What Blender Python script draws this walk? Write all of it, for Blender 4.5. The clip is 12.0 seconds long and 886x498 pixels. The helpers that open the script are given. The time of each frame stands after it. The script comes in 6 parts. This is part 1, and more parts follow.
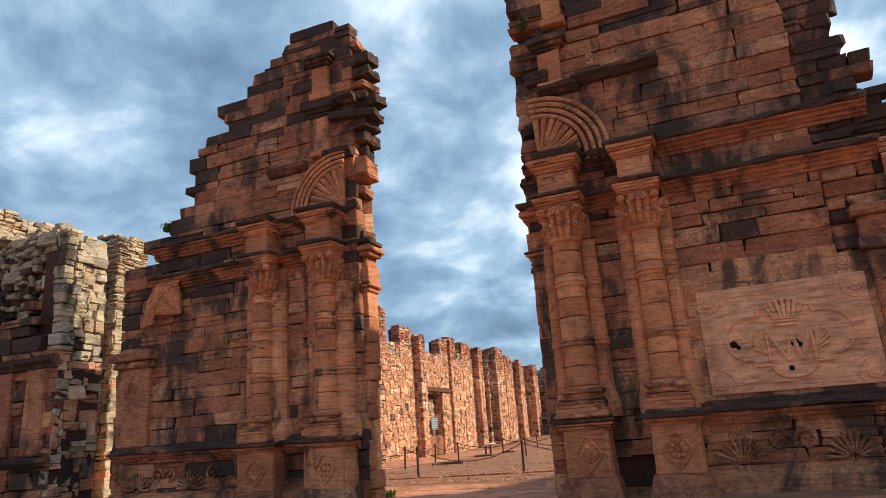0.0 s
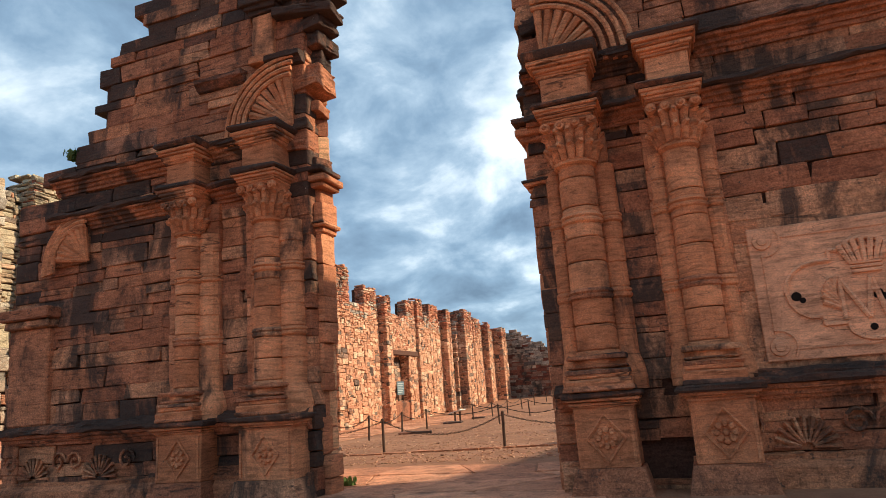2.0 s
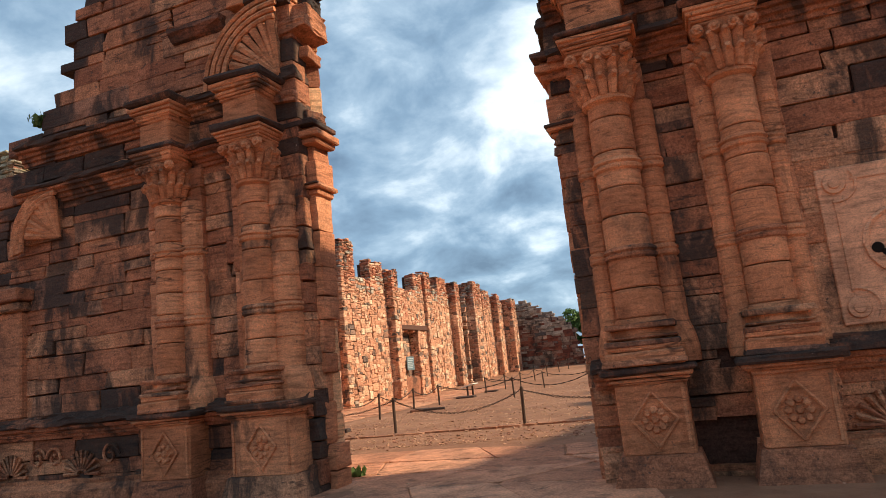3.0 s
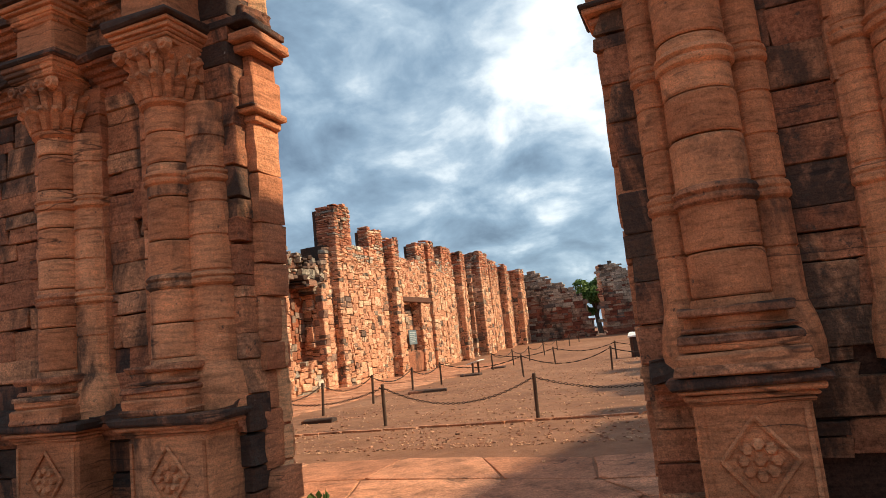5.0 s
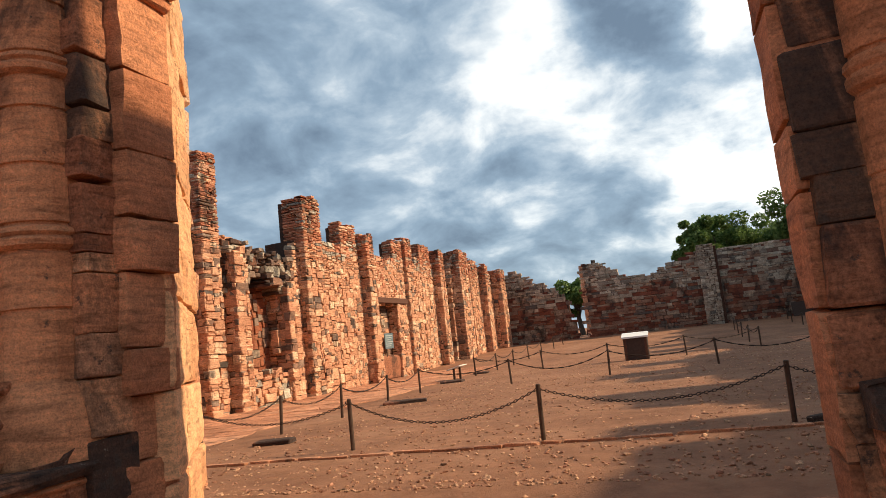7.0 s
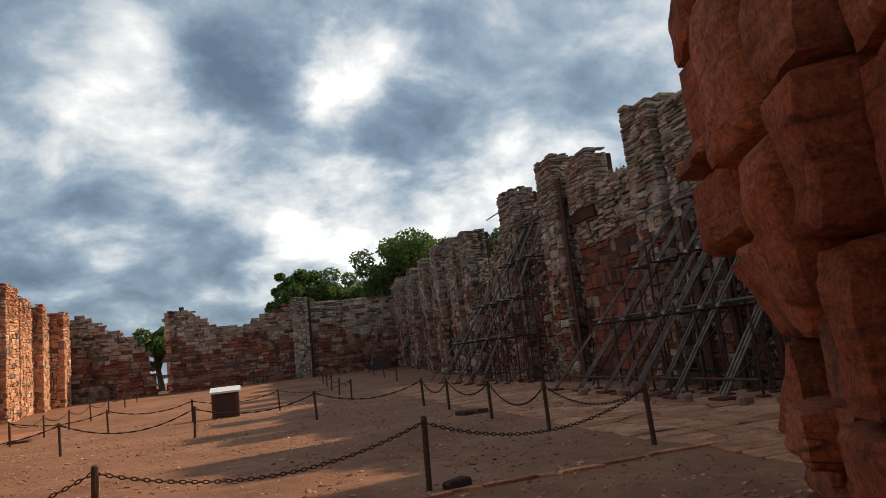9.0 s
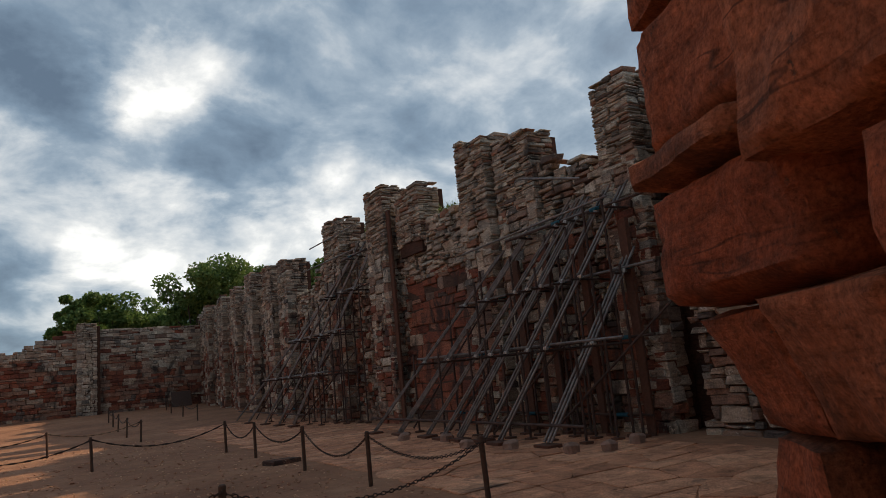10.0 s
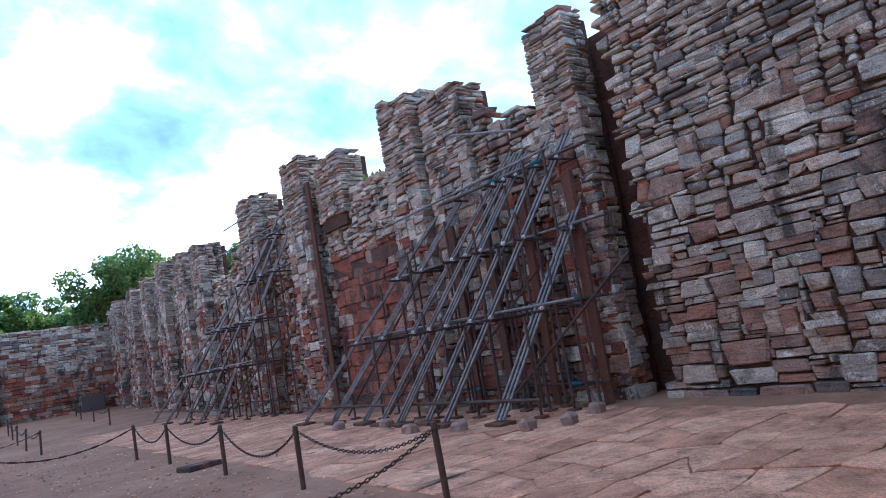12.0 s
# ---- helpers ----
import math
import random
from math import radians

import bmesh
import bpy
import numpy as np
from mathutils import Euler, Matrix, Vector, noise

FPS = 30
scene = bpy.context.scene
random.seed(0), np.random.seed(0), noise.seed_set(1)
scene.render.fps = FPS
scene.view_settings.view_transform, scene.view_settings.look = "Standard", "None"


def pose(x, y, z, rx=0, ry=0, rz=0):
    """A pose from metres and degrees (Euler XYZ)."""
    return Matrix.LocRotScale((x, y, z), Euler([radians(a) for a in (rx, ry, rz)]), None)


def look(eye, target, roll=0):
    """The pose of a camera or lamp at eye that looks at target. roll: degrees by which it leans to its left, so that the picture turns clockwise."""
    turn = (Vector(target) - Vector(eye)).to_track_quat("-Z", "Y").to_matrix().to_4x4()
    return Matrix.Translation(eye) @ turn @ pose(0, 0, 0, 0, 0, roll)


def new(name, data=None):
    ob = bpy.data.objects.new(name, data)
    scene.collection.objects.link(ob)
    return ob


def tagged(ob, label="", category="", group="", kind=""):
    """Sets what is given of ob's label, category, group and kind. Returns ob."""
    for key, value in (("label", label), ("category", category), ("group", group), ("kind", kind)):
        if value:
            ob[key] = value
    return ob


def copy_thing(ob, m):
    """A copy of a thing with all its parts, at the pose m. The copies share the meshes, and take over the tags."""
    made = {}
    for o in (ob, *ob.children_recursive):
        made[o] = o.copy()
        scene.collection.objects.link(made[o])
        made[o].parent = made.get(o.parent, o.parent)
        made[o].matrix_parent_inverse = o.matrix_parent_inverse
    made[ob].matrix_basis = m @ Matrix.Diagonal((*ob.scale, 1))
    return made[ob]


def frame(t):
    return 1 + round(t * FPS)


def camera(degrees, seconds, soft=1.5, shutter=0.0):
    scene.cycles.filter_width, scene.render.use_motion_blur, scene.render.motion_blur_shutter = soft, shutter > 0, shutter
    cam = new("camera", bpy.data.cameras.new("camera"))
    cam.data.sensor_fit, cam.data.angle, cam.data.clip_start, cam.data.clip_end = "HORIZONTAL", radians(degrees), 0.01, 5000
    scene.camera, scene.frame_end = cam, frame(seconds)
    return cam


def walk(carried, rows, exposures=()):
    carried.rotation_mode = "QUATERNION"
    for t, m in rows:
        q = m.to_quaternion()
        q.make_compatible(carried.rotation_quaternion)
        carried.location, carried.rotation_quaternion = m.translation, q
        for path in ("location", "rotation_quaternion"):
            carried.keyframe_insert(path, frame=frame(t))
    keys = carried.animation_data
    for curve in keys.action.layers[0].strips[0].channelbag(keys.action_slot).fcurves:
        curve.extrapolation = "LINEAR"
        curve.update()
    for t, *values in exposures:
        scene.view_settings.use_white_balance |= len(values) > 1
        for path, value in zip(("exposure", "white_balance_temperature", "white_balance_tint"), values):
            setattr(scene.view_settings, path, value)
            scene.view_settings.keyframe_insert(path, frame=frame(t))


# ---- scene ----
cam = camera(66.92, 12.0, soft=0.75)
PATH = [
    (0.0, -0.000, 0.000, 1.032, 105.79, 3.86, 22.97),
    (0.5, -0.265, 0.612, 1.120, 107.87, 6.38, 21.50),
    (1.0, -0.561, 1.199, 1.135, 104.23, 3.83, 24.94),
    (1.5, -0.879, 1.746, 1.197, 100.09, 6.96, 20.94),
    (2.0, -1.126, 2.384, 1.250, 102.52, 4.16, 20.00),
    (2.5, -1.425, 2.951, 1.319, 100.80, 5.35, 18.07),
    (3.0, -1.624, 3.502, 1.341, 100.36, 5.87, 20.82),
    (3.2, -1.704, 3.775, 1.336, 99.49, 4.04, 20.82),
    (4.8, -2.325, 5.808, 1.593, 96.57, 5.43, 19.82),
    (5.0, -2.333, 5.996, 1.574, 97.93, 5.80, 21.47),
    (5.5, -2.538, 6.639, 1.604, 96.76, 3.16, 24.73),
    (6.0, -2.816, 7.263, 1.621, 99.53, 3.96, 21.57),
    (6.5, -3.033, 7.861, 1.620, 98.52, 3.91, 23.39),
    (6.7, -3.148, 8.087, 1.584, 97.69, 5.16, 22.08),
    (8.3, -3.789, 9.891, 1.585, 99.79, 5.14, 4.23),
    (8.5, -3.702, 10.310, 1.567, 97.09, 6.29, -0.34),
    (9.0, -3.817, 10.924, 1.556, 98.74, 6.30, -14.83),
    (9.5, -3.721, 11.499, 1.505, 98.28, 5.98, -23.68),
    (10.0, -3.510, 12.079, 1.725, 99.97, 5.48, -30.48),
    (10.5, -3.562, 12.421, 1.649, 98.31, 7.59, -37.00),
    (11.0, -3.337, 12.716, 1.644, 97.54, 5.85, -39.19),
    (11.5, -3.124, 13.092, 1.658, 97.17, 8.09, -39.43),
    (12.0, -2.838, 13.450, 1.665, 97.57, 9.45, -36.46),
]
walk(cam, [(t, pose(x, y, z, rx, ry, rz)) for t, x, y, z, rx, ry, rz in PATH],
     exposures=[(0.0, 0.55, 6150, 4), (1.5, 0.62, 6350, 4), (3.0, 0.60, 6400, 4), (6.7, 0.55, 7100, 8), (8.3, 0.1, 7000, 9), (9.4, 0.1, 7000, 9), (10.1, 0.0, 7000, 9), (10.5, 1.15, 7050, 9), (11.0, 1.3, 6200, 9), (11.5, 1.9, 5700, 8), (12.0, 1.8, 4850, 6)])

# ---- world and sun ----
SUN_AZ, SUN_EL = radians(74), radians(32)      # from +y towards +x; height over the horizon
world = bpy.data.worlds.new("storm_sky")
scene.world = world
world.use_nodes = True


def node(tree, kind, x=0, **values):
    n = tree.nodes.new(kind)
    for k, v in values.items():
        n.inputs[k.replace("_", " ")].default_value = v
    return n


def math_node(tree, op, a, b=None, c=None, clamp=False):
    n = tree.nodes.new("ShaderNodeMath")
    n.operation, n.use_clamp = op, clamp
    for i, v in enumerate((a, b, c)):
        if v is None:
            continue
        if isinstance(v, (int, float)):
            n.inputs[i].default_value = v
        else:
            tree.links.new(v, n.inputs[i])
    return n.outputs[0]


def ramp(tree, fac, stops, smooth=False):
    n = tree.nodes.new("ShaderNodeValToRGB")
    if smooth:
        n.color_ramp.interpolation = "EASE"
    el = n.color_ramp.elements
    while len(el) < len(stops):
        el.new(0.5)
    for e, (p, c) in zip(el, stops):
        e.position = p
        e.color = (*c, 1) if len(c) == 3 else c
    tree.links.new(fac, n.inputs[0])
    return n.outputs[0]


def mix(tree, fac, a, b, blend="MIX"):
    n = tree.nodes.new("ShaderNodeMix")
    n.data_type, n.blend_type = "RGBA", blend
    for sock, v in ((n.inputs[0], fac), (n.inputs[6], a), (n.inputs[7], b)):
        if isinstance(v, (int, float)):
            sock.default_value = v
        elif isinstance(v, tuple):
            sock.default_value = (*v, 1)
        else:
            tree.links.new(v, sock)
    return n.outputs[2]


def noise_tex(tree, vec, scale, detail=4.0, rough=0.55, distort=0.0):
    n = tree.nodes.new("ShaderNodeTexNoise")
    n.inputs["Scale"].default_value, n.inputs["Detail"].default_value = scale, detail
    n.inputs["Roughness"].default_value, n.inputs["Distortion"].default_value = rough, distort
    tree.links.new(vec, n.inputs["Vector"])
    return n.outputs["Fac"]


# azimuth, height, narrowness and strength of the breaks (+) and dark masses (-)
CLOUD_BREAKS = [(11.6, 24.5, 300, 0.20), (6.5, 23.4, 500, 0.15), (6.4, 11.5, 170, 0.19), (15, 10.5, 160, 0.18), (24, 12, 120, 0.16), (-2, 17.3, 400, 0.07), (-8, 26, 200, 0.11), (-9, 18, 220, 0.11),
                (-16, 20, 110, 0.13), (-25, 28, 160, 0.07), (-40, 22, 90, 0.03), (36, 27, 50, 0.12), (0.6, 21.6, 260, -0.10), (-1, 29, 120, -0.09), (14, 18.2, 160, -0.09), (27, 20.5, 70, -0.04), (-22, 14, 40, -0.09), (-54, 25, 14, -0.04), (-13, 22, 500, -0.05)]


def build_sky():
    t = world.node_tree
    t.nodes.clear()
    co = t.nodes.new("ShaderNodeTexCoord").outputs["Generated"]
    sky = t.nodes.new("ShaderNodeTexSky")
    sky.sky_type, sky.sun_disc = "NISHITA", False
    sky.sun_elevation, sky.sun_rotation = SUN_EL, SUN_AZ
    # cloud deck seen in perspective: direction divided by height
    sep = t.nodes.new("ShaderNodeSeparateXYZ")
    t.links.new(co, sep.inputs[0])
    up = math_node(t, "ADD", math_node(t, "MAXIMUM", sep.outputs[2], 0.0), 0.42)
    flat = t.nodes.new("ShaderNodeCombineXYZ")
    t.links.new(math_node(t, "DIVIDE", sep.outputs[0], up), flat.inputs[0])
    t.links.new(math_node(t, "DIVIDE", sep.outputs[1], up), flat.inputs[1])
    big = noise_tex(t, flat.outputs[0], 1.7, 3.0, 0.5, 0.3)
    fine = noise_tex(t, flat.outputs[0], 5.0, 9.0, 0.56, 0.25)
    # ragged cloud edges: the direction itself is stirred before the masses are laid out
    stir = t.nodes.new("ShaderNodeTexNoise")
    stir.inputs["Scale"].default_value, stir.inputs["Detail"].default_value, stir.inputs["Roughness"].default_value = 4.5, 8.0, 0.6
    t.links.new(flat.outputs[0], stir.inputs["Vector"])
    shift = t.nodes.new("ShaderNodeVectorMath")
    shift.operation = "MULTIPLY_ADD"
    shift.inputs[1].default_value, shift.inputs[2].default_value = (0.26, 0.26, 0.26), (-0.13, -0.13, -0.13)
    t.links.new(stir.outputs["Color"], shift.inputs[0])
    moved = t.nodes.new("ShaderNodeVectorMath")
    t.links.new(co, moved.inputs[0])
    t.links.new(shift.outputs[0], moved.inputs[1])
    swirl = t.nodes.new("ShaderNodeVectorMath")
    swirl.operation = "NORMALIZE"
    t.links.new(moved.outputs[0], swirl.inputs[0])
    # bright breaks between heavier masses, ahead and low over the far trees
    dens = math_node(t, "ADD", math_node(t, "MULTIPLY", big, 0.46), math_node(t, "MULTIPLY", fine, 0.74))
    for az, el, power, amount in CLOUD_BREAKS:
        dot = t.nodes.new("ShaderNodeVectorMath")
        dot.operation = "DOT_PRODUCT"
        t.links.new(swirl.outputs[0], dot.inputs[0])
        a, e = radians(az), radians(el)
        dot.inputs[1].default_value = (math.sin(a) * math.cos(e), math.cos(a) * math.cos(e), math.sin(e))
        lobe = math_node(t, "POWER", math_node(t, "MAXIMUM", dot.outputs["Value"], 0.0), power)
        dens = math_node(t, "ADD", dens, math_node(t, "MULTIPLY", lobe, amount))
    low = math_node(t, "SUBTRACT", 1.0, math_node(t, "MULTIPLY", sep.outputs[2], 3.6), clamp=True)
    lum = math_node(t, "SUBTRACT", dens, math_node(t, "MULTIPLY", low, 0.045))
    cloud = ramp(t, lum, [(0.42, (0.10, 0.15, 0.225)), (0.55, (0.18, 0.26, 0.365)), (0.63, (0.29, 0.375, 0.48)),
                          (0.70, (0.49, 0.555, 0.635)), (0.775, (0.70, 0.74, 0.79)), (0.86, (1.04, 1.06, 1.08))])
    clear = mix(t, 1.0, sky.outputs[0], (0.10, 0.10, 0.10), "MULTIPLY")
    both = mix(t, 0.9, clear, cloud)
    bg = t.nodes.new("ShaderNodeBackground")
    bg.inputs[1].default_value = 1.15
    t.links.new(both, bg.inputs[0])
    out = t.nodes.new("ShaderNodeOutputWorld")
    t.links.new(bg.outputs[0], out.inputs[0])


build_sky()
sun = new("sun", bpy.data.lights.new("sun", "SUN"))
sun.data.energy, sun.data.angle, sun.data.color = 4.2, radians(1.2), (1.0, 0.80, 0.58)
sun.matrix_world = look((20, 5, 20), (20 - math.sin(SUN_AZ) * math.cos(SUN_EL), 5 - math.cos(SUN_AZ) * math.cos(SUN_EL), 20 - math.sin(SUN_EL)))


# ---- materials ----
def material(name, rough=0.9, metal=0.0):
    m = bpy.data.materials.new(name)
    m.use_nodes = True
    b = m.node_tree.nodes["Principled BSDF"]
    b.inputs["Roughness"].default_value, b.inputs["Metallic"].default_value = rough, metal
    b.inputs["Specular IOR Level"].default_value = 0.25
    return m, m.node_tree, b


def piece_random(t):
    """One value a stone: each loose piece, and each piece of a joined mesh, differs."""
    o = t.nodes.new("ShaderNodeObjectInfo").outputs["Random"]
    g = t.nodes.new("ShaderNodeNewGeometry").outputs["Random Per Island"]
    return math_node(t, "FRACT", math_node(t, "ADD", o, g))


def stone_material(name, stops, black=0.25, pale=0.12, rough=0.92, grain=1.0, bump=0.5, cracks=1.0, streak=1.0, fine=1.0):
    """Sandstone: a tone for each stone, bedding and grain, dark lichen and pale crust."""
    m, t, b = material(name, rough)
    pos = t.nodes.new("ShaderNodeNewGeometry").outputs["Position"]
    r = piece_random(t)
    tone = ramp(t, r, stops)
    cloudy = noise_tex(t, pos, 1.7 * grain, 5, 0.6)
    speck = noise_tex(t, pos, 38.0 * grain, 4, 0.65)
    stretch = t.nodes.new("ShaderNodeMapping")
    stretch.inputs["Scale"].default_value = (1.0, 1.0, 6.0)
    t.links.new(pos, stretch.inputs["Vector"])
    bed = noise_tex(t, stretch.outputs[0], 4.0 * grain, 5, 0.6, 0.4)
    tone = mix(t, 1.0, tone, ramp(t, cloudy, [(0.25, (0.62, 0.58, 0.56)), (0.7, (1.24, 1.2, 1.16))]), "MULTIPLY")
    tone = mix(t, 1.0, tone, ramp(t, bed, [(0.3, (0.55, 0.54, 0.53)), (0.48, (1.0, 1.0, 1.0)), (0.7, (1.25, 1.23, 1.2))]), "MULTIPLY")
    tone = mix(t, 1.0, tone, ramp(t, speck, [(0.3, (1 - 0.42 * fine,) * 3), (0.7, (1 + 0.34 * fine,) * 3)]), "MULTIPLY")
    # hairline cracks, mostly along the bedding
    crack = math_node(t, "ABSOLUTE", math_node(t, "SUBTRACT", noise_tex(t, stretch.outputs[0], 0.7, 3, 0.5, 0.15), 0.5))
    some = ramp(t, noise_tex(t, pos, 0.8, 2, 0.5), [(0.52, (0, 0, 0)), (0.62, (1, 1, 1))])
    line = ramp(t, crack, [(0.0, (0.75, 0.75, 0.75)), (0.007 * cracks, (0.6, 0.6, 0.6)), (0.014 * cracks, (0, 0, 0))])
    tone = mix(t, mix(t, 1.0, line, some, "MULTIPLY"), tone, (0.022, 0.013, 0.010))
    # black lichen in ragged patches that run downwards
    run = t.nodes.new("ShaderNodeMapping")
    run.inputs["Scale"].default_value = (1.0, 1.0, 0.45 * streak)
    t.links.new(pos, run.inputs["Vector"])
    lich = math_node(t, "ADD", noise_tex(t, run.outputs[0], 1.3, 9, 0.66, 0.6), math_node(t, "MULTIPLY", math_node(t, "SUBTRACT", r, 0.5), 0.12))
    edge = 0.66 - 0.28 * black
    tone = mix(t, ramp(t, lich, [(edge, (0, 0, 0)), (edge + 0.12, (0.85, 0.85, 0.85))]), tone, (0.018, 0.016, 0.015))
    flat = noise_tex(t, stretch.outputs[0], 1.1, 8, 0.68, 0.5)
    edge = 0.71 - 0.13 * black
    tone = mix(t, ramp(t, flat, [(edge, (0, 0, 0)), (edge + 0.07, (0.85, 0.85, 0.85))]), tone, (0.020, 0.016, 0.014))
    fleck = noise_tex(t, pos, 12.0, 8, 0.72)
    edge = 0.66 - 0.10 * black
    tone = mix(t, ramp(t, fleck, [(edge, (0, 0, 0)), (edge + 0.05, (0.8, 0.8, 0.8))]), tone, (0.045, 0.034, 0.028))
    crust = math_node(t, "ADD", math_node(t, "MULTIPLY", noise_tex(t, pos, 4.2, 9, 0.74), 0.7), math_node(t, "MULTIPLY", noise_tex(t, pos, 19.0, 6, 0.7), 0.3))
    edge = 0.67 - 0.24 * pale
    tone = mix(t, ramp(t, crust, [(edge, (0, 0, 0)), (edge + 0.05, (0.75, 0.75, 0.75))]), tone, (0.40, 0.36, 0.30))
    pits = noise_tex(t, pos, 95.0 * grain, 3, 0.7)
    tone = mix(t, 1.0, tone, ramp(t, pits, [(0.32, (1.1, 1.08, 1.06)), (0.5, (1.66, 1.65, 1.64)), (0.72, (1.95, 1.95, 1.95))]), "MULTIPLY")
    t.links.new(tone, b.inputs["Base Color"])
    bm = t.nodes.new("ShaderNodeBump")
    bm.inputs["Strength"].default_value, bm.inputs["Distance"].default_value = bump, 0.045
    h = math_node(t, "ADD", math_node(t, "MULTIPLY", noise_tex(t, pos, 8.0, 10, 0.72), 1.2), math_node(t, "MULTIPLY", bed, 0.45))
    t.links.new(h, bm.inputs["Height"])
    t.links.new(bm.outputs[0], b.inputs["Normal"])
    return m


RED = [(0.0, (0.205, 0.080, 0.044)), (0.3, (0.275, 0.114, 0.062)), (0.6, (0.32, 0.14, 0.074)), (0.85, (0.40, 0.205, 0.115)), (1.0, (0.21, 0.10, 0.064))]
TAN = [(0.0, (0.31, 0.155, 0.096)), (0.3, (0.38, 0.21, 0.132)), (0.55, (0.34, 0.165, 0.102)), (0.8, (0.42, 0.25, 0.163)), (1.0, (0.48, 0.345, 0.243))]
GREY = [(0.0, (0.078, 0.073, 0.068)), (0.14, (0.245, 0.21, 0.168)), (0.4, (0.205, 0.157, 0.122)), (0.6, (0.305, 0.275, 0.225)), (0.8, (0.13, 0.116, 0.103)), (1.0, (0.365, 0.33, 0.27))]
stone_red = stone_material("carved_red_sandstone", RED, 0.64, 0.09, bump=0.9)
stone_column = stone_material("column_sandstone", [(0.0, (0.30, 0.122, 0.060)), (0.5, (0.36, 0.152, 0.076)), (1.0, (0.42, 0.195, 0.102))], 0.32, 0.06, bump=0.7, fine=0.5)
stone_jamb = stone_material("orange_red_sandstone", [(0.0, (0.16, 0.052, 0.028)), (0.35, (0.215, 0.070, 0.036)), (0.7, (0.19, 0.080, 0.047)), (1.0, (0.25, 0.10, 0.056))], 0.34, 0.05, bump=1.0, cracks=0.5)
stone_dressed = stone_material("dressed_pilaster_stone", [(0.0, (0.27, 0.110, 0.058)), (0.5, (0.33, 0.138, 0.072)), (1.0, (0.38, 0.175, 0.095))], 0.16, 0.05, bump=0.8, cracks=0.5, fine=0.6)
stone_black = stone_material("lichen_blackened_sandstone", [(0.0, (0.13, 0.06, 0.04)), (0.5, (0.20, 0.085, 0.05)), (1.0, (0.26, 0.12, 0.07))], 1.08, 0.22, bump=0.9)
stone_tan = stone_material("tan_rubble_sandstone", TAN, 0.22, 0.14, bump=1.0)
stone_brick = stone_material("thin_red_pier_stone", [(0.0, (0.20, 0.075, 0.045)), (0.4, (0.30, 0.115, 0.068)), (0.8, (0.36, 0.17, 0.105)), (1.0, (0.46, 0.31, 0.22))], 0.5, 0.2, bump=1.0)
# tan matched to a sunlit face, so the left passage side's sun is in the colour
stone_sunny = stone_material("sunlit_orange_tan_stone", [(0.0, (0.40, 0.20, 0.105)), (0.5, (0.46, 0.25, 0.135)), (1.0, (0.52, 0.31, 0.175))], 0.14, 0.08, bump=0.6, cracks=0.5, fine=0.6)
stone_grey = stone_material("grey_lichened_sandstone", GREY, 0.42, 0.5, bump=0.9, cracks=0.6)
stone_pale = stone_material("pale_weathered_sandstone", [(0.0, (0.25, 0.215, 0.155)), (0.5, (0.33, 0.285, 0.20)), (1.0, (0.29, 0.21, 0.14))], 0.42, 0.3, bump=0.9)
stone_wallred = stone_material("dark_red_rubble_sandstone", [(0.0, (0.068, 0.060, 0.056)), (0.14, (0.142, 0.090, 0.068)), (0.35, (0.185, 0.100, 0.069)), (0.7, (0.16, 0.119, 0.095)), (1.0, (0.275, 0.22, 0.17))], 0.48, 0.26, bump=0.9, cracks=0.6)
stone_lost = stone_material("stripped_red_masonry", [(0.0, (0.09, 0.033, 0.023)), (0.5, (0.14, 0.048, 0.030)), (1.0, (0.17, 0.068, 0.042))], 0.50, 0.05, bump=0.9)
stone_panel = stone_material("smooth_pale_red_sandstone", [(0.0, (0.40, 0.215, 0.13)), (1.0, (0.42, 0.225, 0.135))], 0.0, 0.0, bump=0.15, cracks=0.25, fine=0.3)
# wall core, kept near black so gaps and recesses have shade in their colour
core_mat = stone_material("shade_dark_mud_core", [(0.0, (0.045, 0.022, 0.015)), (1.0, (0.05, 0.025, 0.018))], 0.3, 0.0)
mortar = stone_material("earth_mortar", [(0.0, (0.055, 0.034, 0.026)), (1.0, (0.065, 0.04, 0.03))], 0.35, 0.1, bump=1.0)


def ground_material():
    m, t, b = material("red_earth", 0.97)
    pos = t.nodes.new("ShaderNodeNewGeometry").outputs["Position"]
    wide = noise_tex(t, pos, 0.35, 6, 0.6)
    mid = noise_tex(t, pos, 2.6, 8, 0.7)
    fine = noise_tex(t, pos, 26.0, 5, 0.7)
    c = ramp(t, wide, [(0.3, (0.21, 0.098, 0.056)), (0.55, (0.30, 0.145, 0.083)), (0.75, (0.36, 0.195, 0.12))])
    c = mix(t, 1.0, c, ramp(t, mid, [(0.3, (0.74, 0.72, 0.70)), (0.7, (1.2, 1.2, 1.2))]), "MULTIPLY")
    c = mix(t, ramp(t, fine, [(0.60, (0, 0, 0)), (0.70, (0.75, 0.75, 0.75))]), c, (0.34, 0.22, 0.15))
    c = mix(t, ramp(t, noise_tex(t, pos, 17.0, 5, 0.7), [(0.62, (0, 0, 0)), (0.70, (0.6, 0.6, 0.6))]), c, (0.10, 0.055, 0.036))
    t.links.new(c, b.inputs["Base Color"])
    bm = t.nodes.new("ShaderNodeBump")
    bm.inputs["Strength"].default_value, bm.inputs["Distance"].default_value = 0.8, 0.03
    t.links.new(math_node(t, "ADD", mid, fine), bm.inputs["Height"])
    t.links.new(bm.outputs[0], b.inputs["Normal"])
    return m


